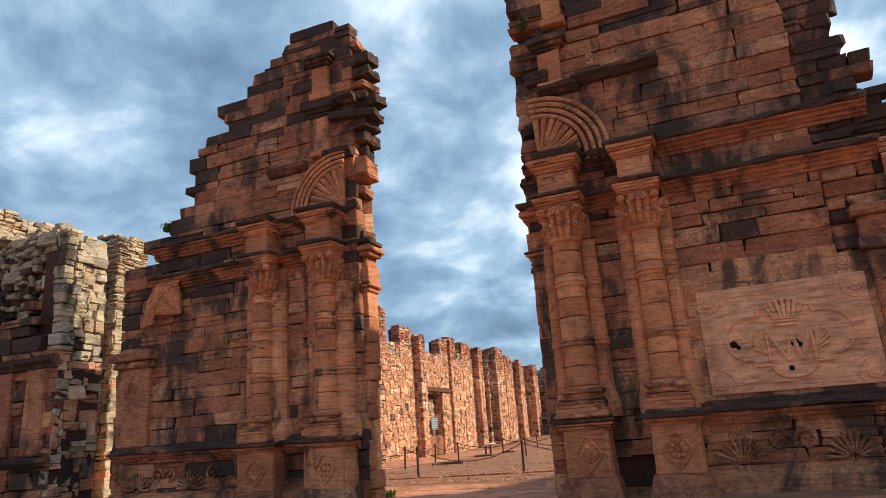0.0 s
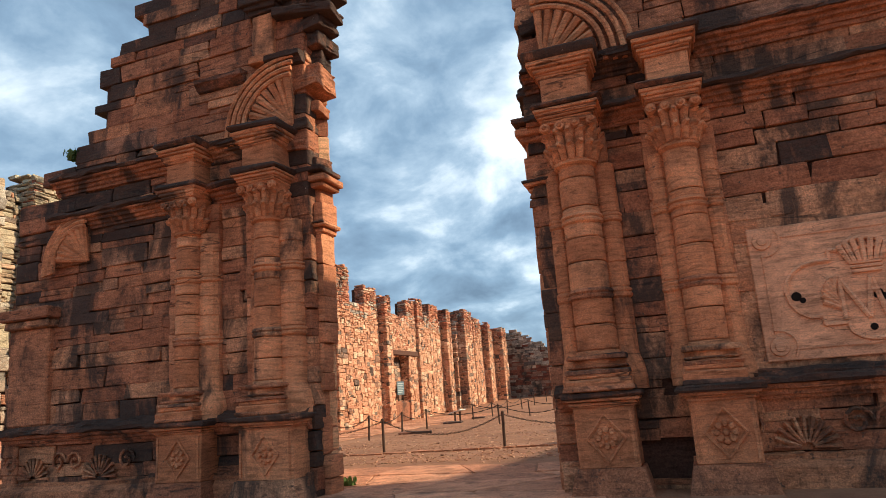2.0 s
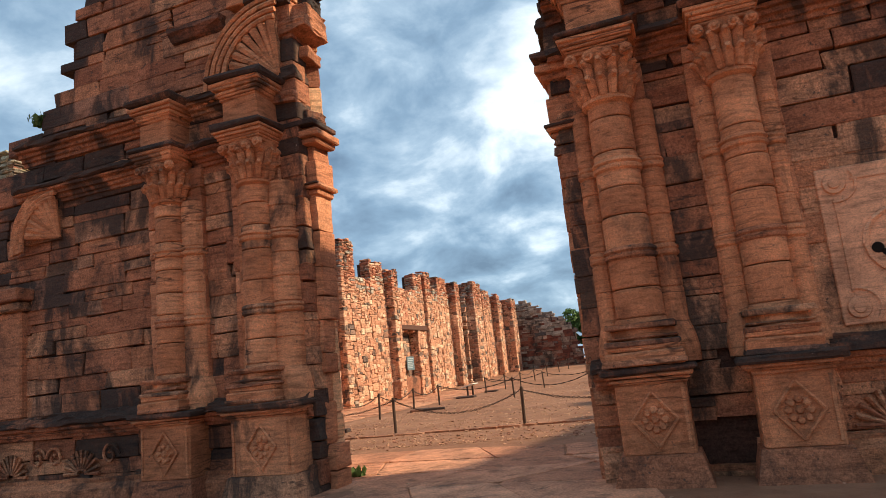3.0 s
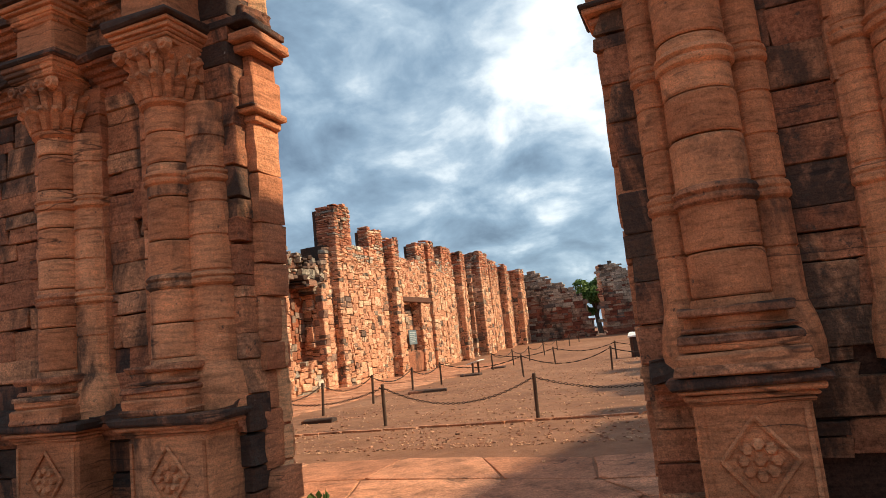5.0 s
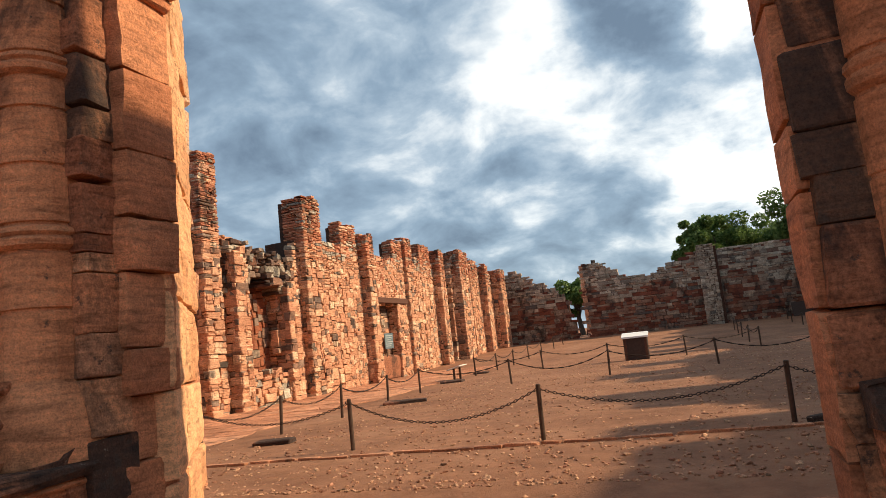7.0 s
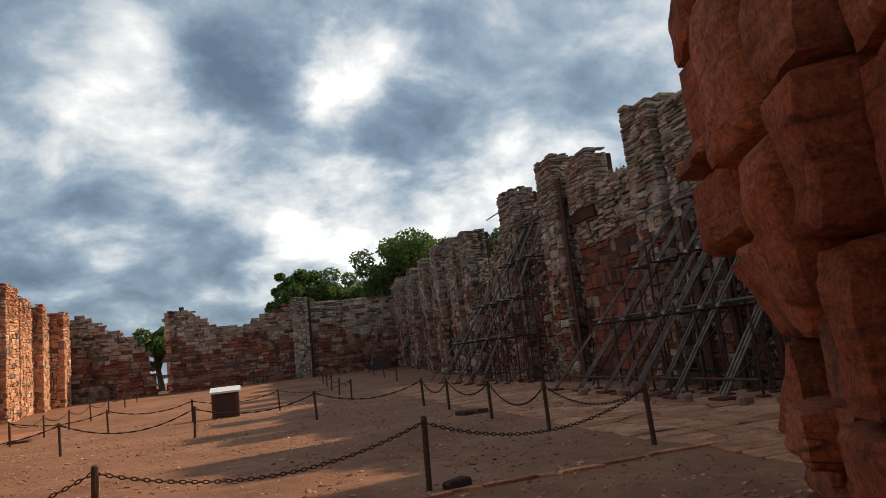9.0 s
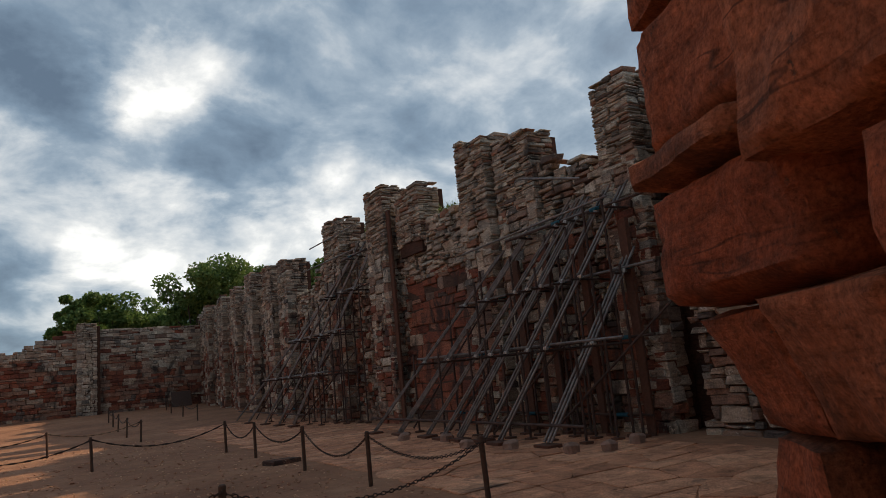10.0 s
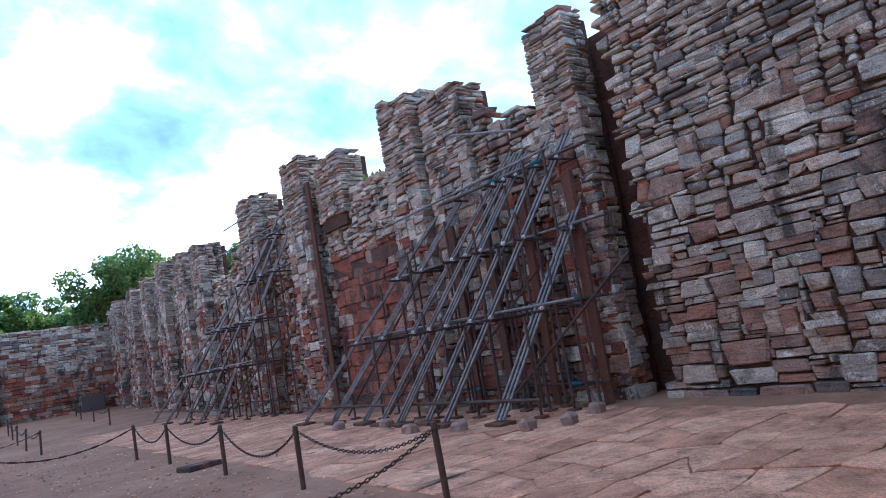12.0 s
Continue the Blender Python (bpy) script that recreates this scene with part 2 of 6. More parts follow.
earth = ground_material()
slab_mat = stone_material("worn_red_flagstone", [(0.0, (0.23, 0.105, 0.060)), (0.5, (0.30, 0.142, 0.083)), (1.0, (0.35, 0.18, 0.108))], 0.16, 0.05, bump=0.3, cracks=0.3)
chip_mat = stone_material("stone_chips", [(0.0, (0.19, 0.09, 0.06)), (0.5, (0.27, 0.15, 0.095)), (1.0, (0.36, 0.23, 0.15))], 0.05, 0.05)


def plain(name, colour, rough=0.7, metal=0.0, vary=0.25, scale=14.0):
    m, t, b = material(name, rough, metal)
    pos = t.nodes.new("ShaderNodeNewGeometry").outputs["Position"]
    k = noise_tex(t, pos, scale, 6, 0.65)
    lo, hi = 1 - vary, 1 + vary
    t.links.new(mix(t, 1.0, colour, ramp(t, k, [(0.3, (lo, lo, lo)), (0.7, (hi, hi, hi))]), "MULTIPLY"), b.inputs["Base Color"])
    return m


rust = plain("rusty_brown_iron", (0.085, 0.052, 0.038), 0.75, 0.3)
chain_mat = plain("rusty_chain_iron", (0.055, 0.034, 0.026), 0.7, 0.5)
pipe_mat = plain("dull_steel_pipe", (0.165, 0.145, 0.135), 0.5, 0.45, 0.5, 6.0)
pipe_rust = plain("rusted_steel_pipe", (0.075, 0.048, 0.04), 0.75, 0.35, 0.4, 6.0)
clamp_mat = plain("zinc_coupler", (0.45, 0.44, 0.42), 0.4, 0.8)
blue_mat = plain("blue_paint", (0.035, 0.17, 0.24), 0.6)
timber = plain("weathered_timber", (0.10, 0.045, 0.029), 0.85)
concrete = plain("red_dusted_concrete", (0.24, 0.15, 0.115), 0.9)
board_mat = plain("grey_painted_board", (0.36, 0.37, 0.36), 0.6)
white_mat = plain("white_painted_top", (0.74, 0.73, 0.70), 0.5, 0.0, 0.06)
box_mat = plain("dark_brown_box", (0.060, 0.036, 0.028), 0.7)
sign_mat = plain("blue_grey_plaque", (0.12, 0.17, 0.19), 0.45)
line_mat = plain("pale_lettering", (0.42, 0.46, 0.46), 0.6)
hole_shade_mat = plain("painted_hole_shade", (0.012, 0.008, 0.006), 1.0)
bark = plain("bark", (0.075, 0.058, 0.045), 0.95)


def leaf_material(name, dark, light):
    m, t, b = material(name, 0.65)
    c = ramp(t, piece_random(t), [(0.0, dark), (1.0, light)])
    t.links.new(c, b.inputs["Base Color"])
    tr = t.nodes.new("ShaderNodeBsdfTranslucent")
    t.links.new(c, tr.inputs[0])
    mx = t.nodes.new("ShaderNodeMixShader")
    mx.inputs[0].default_value = 0.3
    t.links.new(b.outputs[0], mx.inputs[1])
    t.links.new(tr.outputs[0], mx.inputs[2])
    t.links.new(mx.outputs[0], t.nodes["Material Output"].inputs[0])
    return m


leaf_mat = leaf_material("leaves", (0.05, 0.10, 0.025), (0.17, 0.25, 0.07))
weed_mat = leaf_material("weeds", (0.05, 0.085, 0.02), (0.12, 0.17, 0.05))


# ---- mesh helpers ----
class Shape:
    """Collects vertices and faces of one mesh."""

    def __init__(self):
        self.v, self.f, self.n = [], [], 0

    def add(self, verts, faces):
        verts = np.asarray(verts, float)
        self.v.append(verts)
        self.f += [tuple(i + self.n for i in f) for f in faces]
        self.n += len(verts)
        return self

    def box(self, x0, y0, z0, x1, y1, z1, jit=0.0, bevel=0.0):
        size = np.array((x1 - x0, y1 - y0, z1 - z0))
        return self.add(block_verts(np.array((x0, y0, z0)), size, min(bevel, 0.3 * min(abs(size))), jit), BLOCK_FACES)

    def tube(self, a, b, r, n=8, r2=None):
        a, b = Vector(a), Vector(b)
        q = (b - a).to_track_quat("Z", "Y")
        r2 = r if r2 is None else r2
        vs = []
        for p, rad in ((a, r), (b, r2)):
            vs += [p + q @ Vector((rad * math.cos(k * math.tau / n), rad * math.sin(k * math.tau / n), 0)) for k in range(n)]
        fs = [(k, (k + 1) % n, n + (k + 1) % n, n + k) for k in range(n)] + [tuple(range(n))[::-1], tuple(range(n, 2 * n))]
        return self.add(vs, fs)

    def lathe(self, cx, cy, profile, n=20, rough=0.0, half=None):
        """profile: (radius, z) from below upwards."""
        vs, fs = [], []
        for r, z in profile:
            for k in range(n):
                a = k * math.tau / n
                rr = r * (1 + random.uniform(-rough, rough))
                vs.append((cx + rr * math.cos(a), cy + rr * math.sin(a), z))
        for i in range(len(profile) - 1):
            for k in range(n):
                fs.append((i * n + k, i * n + (k + 1) % n, (i + 1) * n + (k + 1) % n, (i + 1) * n + k))
        fs += [tuple(range(n))[::-1], tuple(range((len(profile) - 1) * n, len(profile) * n))]
        return self.add(vs, fs)

    def run(self, x0, x1, yb, profile, step=0.3, rough=0.012):
        """A moulding along x: profile of (how far it stands out towards -y, z), from below upwards, on the plane y = yb."""
        k = max(2, int(abs(x1 - x0) / step) + 1)
        m = len(profile)
        vs, fs = [], []
        for i in range(k + 1):
            x = x0 + (x1 - x0) * i / k
            for o, z in profile:
                vs.append((x + random.uniform(-rough, rough), yb - o - random.uniform(-rough, rough) * (o > 0), z + random.uniform(-rough, rough)))
        for i in range(k):
            for j in range(m - 1):
                fs.append((i * m + j, (i + 1) * m + j, (i + 1) * m + j + 1, i * m + j + 1))
        fs += [tuple(range(m))[::-1], tuple(range(k * m, k * m + m))]
        return self.add(vs, fs)

    def mesh(self, name, mat, smooth=False):
        me = bpy.data.meshes.new(name)
        me.from_pydata(np.concatenate(self.v).tolist() if self.v else [], [], self.f)
        me.materials.append(mat)
        if smooth:
            me.polygons.foreach_set("use_smooth", [True] * len(me.polygons))
        me.update()
        return me


def block_template():
    """A box with cut edges: three vertices at each of the eight corners."""
    corner = [(i, j, k) for i in (0, 1) for j in (0, 1) for k in (0, 1)]
    idx = {}
    for n, c in enumerate(corner):
        for a in range(3):
            idx[c, a] = 3 * n + a       # the vertex of corner c that lies on the face across axis a
    faces = []
    for a in range(3):
        b, c = (a + 1) % 3, (a + 2) % 3
        for s in (0, 1):
            q = []
            for i, j in ((0, 0), (1, 0), (1, 1), (0, 1)):
                p = [0, 0, 0]
                p[a], p[b], p[c] = s, i, j
                q.append(idx[tuple(p), a])
            faces.append(tuple(q) if s else tuple(q[::-1]))
        for i in (0, 1):
            for j in (0, 1):
                p, q = [0, 0, 0], [0, 0, 0]
                p[a], q[a] = 0, 1
                p[b] = q[b] = i
                p[c] = q[c] = j
                p, q = tuple(p), tuple(q)
                f = (idx[p, b], idx[q, b], idx[q, c], idx[p, c])
                faces.append(f if i == j else f[::-1])
    for n, c in enumerate(corner):
        f = (3 * n, 3 * n + 1, 3 * n + 2)
        faces.append(f if sum(c) % 2 else f[::-1])
    return corner, faces


BLOCK_CORNERS, BLOCK_FACES = block_template()
BLOCK_C = np.array(BLOCK_CORNERS, float)


def block_verts(origin, size, bevel, jit, rng=None):
    rng = rng or np.random
    base = np.repeat(BLOCK_C, 3, axis=0)
    inward = np.where(base > 0.5, -1.0, 1.0)
    keep = np.tile(np.eye(3), (8, 1))
    v = origin + base * size + inward * (1 - keep) * bevel
    if jit:
        v = v + np.repeat(rng.uniform(-jit, jit, (8, 3)), 3, axis=0) + rng.uniform(-jit / 3, jit / 3, v.shape)
    return v


def structure(name, mesh, label, category):
    return tagged(new(name, mesh), label, category, kind="structure")


def part(name, shape, mat, parent, label="", smooth=False, category=""):
    ob = new(name, shape.mesh(name, mat, smooth))
    ob.parent = parent
    return tagged(ob, label)


def thing(name, label, category, group="", at=(0, 0, 0)):
    ob = new(name)
    ob.location = at
    return tagged(ob, label, category, group)


def height(x, y):
    """The ground: lower outside the gate, rising gently towards the far end."""
    z = float(np.interp(y, [-40, 0, 3.5, 6.5, 44, 68, 120], [-0.5, -0.48, -0.22, 0.0, 0.0, 0.75, 0.9]))
    return z


# ---- ground ----
def build_ground():
    xs = np.concatenate([[-900, -300, -120, -60, -40], np.arange(-30, 20.1, 1.0), [30, 45, 60, 120, 300, 900]])
    ys = np.concatenate([[-600, -200, -60, -25], np.arange(-12, 75.1, 1.0), [85, 100, 130, 200, 400, 1200]])
    vs = [(x, y, height(x, y) + 0.018 * noise.noise(Vector((x * 0.6, y * 0.6, 0)))) for y in ys for x in xs]
    n = len(xs)
    fs = [(j * n + i, j * n + i + 1, (j + 1) * n + i + 1, (j + 1) * n + i) for j in range(len(ys) - 1) for i in range(n - 1)]
    s = Shape().add(vs, fs)
    return structure("ground", s.mesh("ground", earth, True), "trodden red earth strewn with stone chips", "ground")


ground = build_ground()


# ---- masonry ----
def place_left(x0):
    return lambda u, d, z: (x0 + d, u, z)


def place_right(x0):
    return lambda u, d, z: (x0 - d, u, z)


def place_front(y0):
    return lambda u, d, z: (u, y0 - d, z)


def place_line(a, b):
    """Along a line on the plan from a to b; out is to the right of the way."""
    a, b = Vector(a), Vector(b)
    w = (b - a).normalized()
    n = Vector((w.y, -w.x))
    return lambda u, d, z: (a.x + w.x * u + n.x * d, a.y + w.y * u + n.y * d, z)


def mapped(place, v):
    return [place(*p) for p in v]


STONE_MESHES = {}
LATER = []          # loose stones, linked at the end of the file


def stone_mesh(mat, k):
    if (mat.name, k) not in STONE_MESHES:
        rng = np.random.RandomState(900 + k)
        v = block_verts(np.array((-0.5, -0.5, -0.5)), np.ones(3), *((0.07, 0.085) if k < 30 else (0.03, 0.032)), rng)        # rubble, then dressed stones
        STONE_MESHES[mat.name, k] = Shape().add(v, BLOCK_FACES).mesh("stone", mat)
    return STONE_MESHES[mat.name, k]


def rough_stone_mesh(mat, k):
    """A big weathered block: rounded, pitted and uneven."""
    key = (mat.name, "rough", k)
    if key not in STONE_MESHES:
        bm = bmesh.new()
        bmesh.ops.create_cube(bm, size=1.0)
        bmesh.ops.subdivide_edges(bm, edges=bm.edges[:], cuts=19, use_grid_fill=True)
        off = Vector((k * 7.3, k * 3.1, 0))
        for v in bm.verts:
            q = v.co * 2
            v.co = v.co / (abs(q.x) ** 34 + abs(q.y) ** 34 + abs(q.z) ** 34) ** (1 / 34)
            c = v.co.copy()
            chip = noise.cell(noise.voronoi(c * 2.6 + off)[1][0] * 31.0)            # broken facets, each set back by its own amount
            ledge = noise.noise(Vector((c.x * 0.8, c.y * 0.8, c.z * 7.0)) + off)
            v.co *= 1 + 0.04 * noise.noise(c * 2.1 + off) + 0.034 * min(chip, 0.4) + 0.008 * ledge + 0.014 * noise.noise(c * 11.0 + off) + 0.008 * noise.noise(c * 23.0 + off)
            if noise.noise(c * 3.2 - off) > 0.32 and max(abs(c.x), abs(c.y)) > 0.3:            # knocked-off edges
                v.co *= 0.94
        me = bpy.data.meshes.new("stone")
        bm.to_mesh(me)
        bm.free()
        me.materials.append(mat)
        me.polygons.foreach_set("use_smooth", [True] * len(me.polygons))
        STONE_MESHES[key] = me
    return STONE_MESHES[key]


def core(place, u0, u1, top, bottom, thick, step=0.45, inset=0.07, drop=0.14):
    n = max(1, int((u1 - u0) / step))
    e = (u1 - u0) / n
    runs, row = [], []
    for i in range(n):
        a, b = u0 + i * e, u0 + (i + 1) * e
        z = min(top(a), top(b), top((a + b) / 2)) - drop
        bot = bottom(0.5 * (a + b)) - 0.4
        if z > bot + 0.05:
            row.append((a, b, bot, z))
        elif row:
            runs.append(row)
            row = []
    runs += [row] if row else []
    s = Shape()
    for row in runs:
        low = [q for a, b, bot, z in row for q in ((a, bot), (b, bot))]
        high = [q for a, b, bot, z in row for q in ((a, z), (b, z))][::-1]
        ring = []
        for q in low + high:
            if not ring or abs(q[0] - ring[-1][0]) + abs(q[1] - ring[-1][1]) > 1e-6:
                ring.append(q)
        m = len(ring)
        v = [(u, -inset, z) for u, z in ring] + [(u, -thick, z) for u, z in ring]
        s.add(mapped(place, v), [tuple(range(m)), tuple(range(2 * m - 1, m - 1, -1))] + [(k, m + k, m + (k + 1) % m, (k + 1) % m) for k in range(m)])
    return s


def course_rects(rng, u0, u1, low, limit, h, l, mixed):
    """Level courses of stones of uneven length."""
    z, course, out = low, 0, []
    while z < limit:
        mean = h(z) if callable(h) else h
        ch = mean * (rng.choice(mixed) * rng.uniform(0.85, 1.15) if len(mixed) else rng.uniform(0.65, 1.4))
        u = u0 - (0 if course % 2 else rng.uniform(0, 0.3) * l)
        course += 1
        while u < u1 - 0.04:
            w = l * rng.uniform(0.45, 1.8) * (0.6 + 0.5 * ch / mean)
            a, b = max(u, u0), min(u + w, u1)
            u += w
            if u1 - b < 0.12:
                b = u = u1
            if b - a < 0.05:
                continue
            if ch > 0.13 and rng.rand() < 0.16:            # two thin stones in place of one
                k = rng.uniform(0.35, 0.65)
                out += [(a, b, z, ch * k), (a, b, z + ch * k, ch * (1 - k))]
            else:
                out.append((a, b, z, ch))
        z += ch
    return out


def rubble_rects(rng, u0, u1, low, limit, sizes, cu=0.09, cz=0.065):
    """Squared rubble: big and small stones locked into one another. sizes(z): (length, height, weight) of the kinds."""
    nu, nz = max(1, int(round((u1 - u0) / cu))), int((limit - low) / cz)
    cu = (u1 - u0) / nu
    taken = np.zeros((nz + 40, nu), bool)
    out = []
    for j in range(nz):
        kinds = sizes(low + j * cz)
        p = np.array([k[2] for k in kinds], float)
        p /= p.sum()
        i = 0
        while i < nu:
            if taken[j, i]:
                i += 1
                continue
            w, h, _ = kinds[rng.choice(len(kinds), p=p)]
            n = max(1, int(round(w * rng.uniform(0.65, 1.4) / cu)))
            m = max(1, int(round(h * rng.uniform(0.75, 1.3) / cz)))
            run = 1
            while run < n and i + run < nu and not taken[j, i + run]:
                run += 1
            if i + run < nu and i + run + 1 >= nu:
                run = nu - i
            if run <= 2:
                m = min(m, 3)
            taken[j:j + m, i:i + run] = True
            out.append((u0 + i * cu, u0 + (i + run) * cu, low + j * cz, m * cz))
            i += run
    return out


def masonry(parent, place, u0, u1, top, h, l, mats, seed, depth=0.34, proud=0.05, holes=(), near=None, nmax=300,
            bottom=lambda u: 0.0, gap=0.010, jit=0.02, pick=None, limit=10.6, name="stone", z_near=99, ragged=0.08, bevel=0.02, bulge=None, mixed=(), rubble=None, wave=0.045, ashlar=False, fray=0.0):
    """Uneven stones on a face. near: the stretch whose stones are loose parts; the rest is joined.
    pick(u, z): which of mats a stone takes."""
    rng = np.random.RandomState(seed)
    shapes = [Shape() for _ in mats]
    loose = 0
    low = min(bottom(u) for u in np.linspace(u0, u1, 20)) - 0.08
    rects = rubble_rects(rng, u0, u1, low, limit, rubble) if rubble else course_rects(rng, u0, u1, low, limit, h, l, mixed)
    for a, b, z, hh in rects:
        if fray and b > u1 - 0.01:
            b += fray * rng.uniform(-1.0, 0.5)
        if fray and a < u0 + 0.01:
            a -= fray * rng.uniform(-1.0, 0.5)
        if b - a < 0.06:
            continue
        c, zc = 0.5 * (a + b), z + hh / 2
        if zc > top(c) + rng.uniform(-ragged, ragged) or z + hh < bottom(c):
            continue
        if any(p < c < q and r < zc < s for p, q, r, s in holes):
            continue
        du = wave * noise.noise(Vector((c * 0.9, zc * 0.9, seed * 0.77))) if a > u0 + 0.01 and b < u1 - 0.01 else 0.0
        zz = z + wave * noise.noise(Vector((c * 0.55, zc * 0.9, seed * 1.3)))
        out = proud * rng.uniform(-0.6, 1.0) + (bulge(c, zc) if bulge else 0.0)
        back = depth * rng.uniform(0.8, 1.2)
        m = pick(c, zz, rng) if pick else 0
        if near and near[0] < c < near[1] and zz < z_near and loose < nmax:
            loose += 1
            o = [Vector(place(*q)) for q in ((c + du, (out - back) / 2, zz + hh / 2), (c + du + 1, (out - back) / 2, zz + hh / 2), (c + du, (out - back) / 2 + 1, zz + hh / 2))]
            tilt = rng.uniform(-0.04, 0.04)
            eu, ed, ez = (o[1] - o[0]) * (b - a - gap), (o[2] - o[0]) * (out + back), Vector((0, 0, hh - gap))
            eu = eu + Vector((0, 0, tilt * (b - a)))
            mt = Matrix(((eu.x, ed.x, ez.x, o[0].x), (eu.y, ed.y, ez.y, o[0].y), (eu.z, ed.z, ez.z, o[0].z), (0, 0, 0, 1)))
            LATER.append((name, mats[m], rng.randint(24) + (30 if ashlar else 0), mt, parent))
        else:
            v = block_verts(np.array((a + du + gap / 2, -back, zz + gap / 2)), np.array((b - a - gap, back + out, hh - gap)), min(bevel, 0.25 * hh, 0.25 * (b - a)), min(jit, 0.16 * hh, 0.16 * (b - a)), rng)
            shapes[m].add(mapped(place, v), BLOCK_FACES)
    for s, m in zip(shapes, mats):
        if s.v:
            ob = part("stonework", s, m, parent)
            ob["kind"] = "stuff"
    return parent


def profile(*pts):
    xs, zs = [p[0] for p in pts], [p[1] for p in pts]
    return lambda u: float(np.interp(u, xs, zs))


def wall(name, place, u0, u1, top, thick, label, bottom=lambda u: 0.0, inset=0.07, mat=core_mat):
    return structure(name, core(place, u0, u1, top, bottom, thick, inset=inset).mesh(name, mat), label, "wall")


# ---- the gate front, its two halves ----
FY = 11.15                                        # plane of the carved wall
TOP_L = profile((-12.45, 3.2), (-12.2, 4.4), (-11.6, 5.8), (-10.9, 6.2), (-10.75, 7.0), (-10.35, 7.8), (-9.7, 8.4), (-9.05, 9.3), (-8.4, 9.7),
                (-7.7, 10.1), (-6.8, 10.2), (-6.45, 9.8), (-6.25, 9.1))
TOP_R = profile((-2.75, 8.8), (-2.3, 9.4), (1.6, 9.7), (2.1, 8.6), (2.46, 7.4), (2.57, 6.85), (2.75, 6.3), (2.88, 5.7), (2.95, 5.1), (3.05, 4.45), (3.6, 4.35), (6.0, 4.2), (7.2, 4.3))
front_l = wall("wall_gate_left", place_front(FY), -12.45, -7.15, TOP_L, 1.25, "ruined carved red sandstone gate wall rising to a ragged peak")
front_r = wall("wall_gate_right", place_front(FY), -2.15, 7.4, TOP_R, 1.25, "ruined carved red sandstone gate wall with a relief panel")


def gate_pick(top, edge):
    """Lichen has blackened the crest, the ragged outer edge, and the stones by the ledges."""
    def pick(u, z, rng):
        if -2.6 < u < -0.4 and z < 4.4:                   # the sheltered wall between the columns
            return 0
        if edge and z < 1.4:
            return 1 if rng.rand() < 0.3 else 0
        crest = min(top(u), top(u - 0.35 * edge), top(u + 0.35 * edge)) - z
        if crest < 0.75:
            return 1 if rng.rand() < 0.62 else 0
        if z > 7.6:
            return 1 if rng.rand() < 0.35 else 0
        by_ledge = abs(z - 4.45) < 0.2 or abs(z - 5.15) < 0.2 or abs(z - 1.45) < 0.15
        return 1 if by_ledge and rng.rand() < 0.30 or rng.rand() < 0.02 else 0
    return pick


PANEL = (-0.27, 2.08, 1.36, 2.98)
masonry(front_l, place_front(FY), -12.45, -6.30, TOP_L, 0.25, 0.68, [stone_red, stone_black], 11, proud=0.022, near=(-11.5, -6.3), nmax=300, pick=gate_pick(TOP_L, 1), bevel=0.014, gap=0.006, jit=0.014, ashlar=True)
# the second opening bares the near-black core, painting the hollow's shade between the pedestals
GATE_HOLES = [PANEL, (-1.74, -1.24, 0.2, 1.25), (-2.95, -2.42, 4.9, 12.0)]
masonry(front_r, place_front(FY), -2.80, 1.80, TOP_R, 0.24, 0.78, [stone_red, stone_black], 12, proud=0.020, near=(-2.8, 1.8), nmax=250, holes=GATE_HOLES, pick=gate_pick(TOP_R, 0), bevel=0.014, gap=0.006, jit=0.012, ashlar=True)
masonry(front_r, place_front(FY + 0.03), 1.80, 7.4, TOP_R, 0.20, 0.42, [stone_red, stone_black], 13, proud=0.03, near=(1.8, 2.9), nmax=80, holes=GATE_HOLES, pick=lambda u, z, r: int(r.rand() < (0.85 if z > 4.9 else 0.25)), bevel=0.02, gap=0.010, jit=0.014, ragged=0.03)

# splayed sides of the passage, broken and uneven
LA, LB = (-6.20, 11.66), (-7.48, 13.45)
RA, RB = (-2.83, 11.55), (-1.85, 13.45)


def side_block(parent, a, b, seed, top, mats, pick, l=0.75):
    """A rough wall face along a line on the plan, with its core."""
    n = math.hypot(b[0] - a[0], b[1] - a[1])
    pl = place_line(a, b)
    part("rubble_core", core(pl, 0.12, n - 0.05, top, lambda u: 0.0, 0.62, inset=0.16), core_mat, parent)
    masonry(parent, pl, 0, n, top, 0.42, l, mats, seed, depth=0.5, proud=0.10, pick=pick, jit=0.028, gap=0.016, bevel=0.05, ragged=0.3)


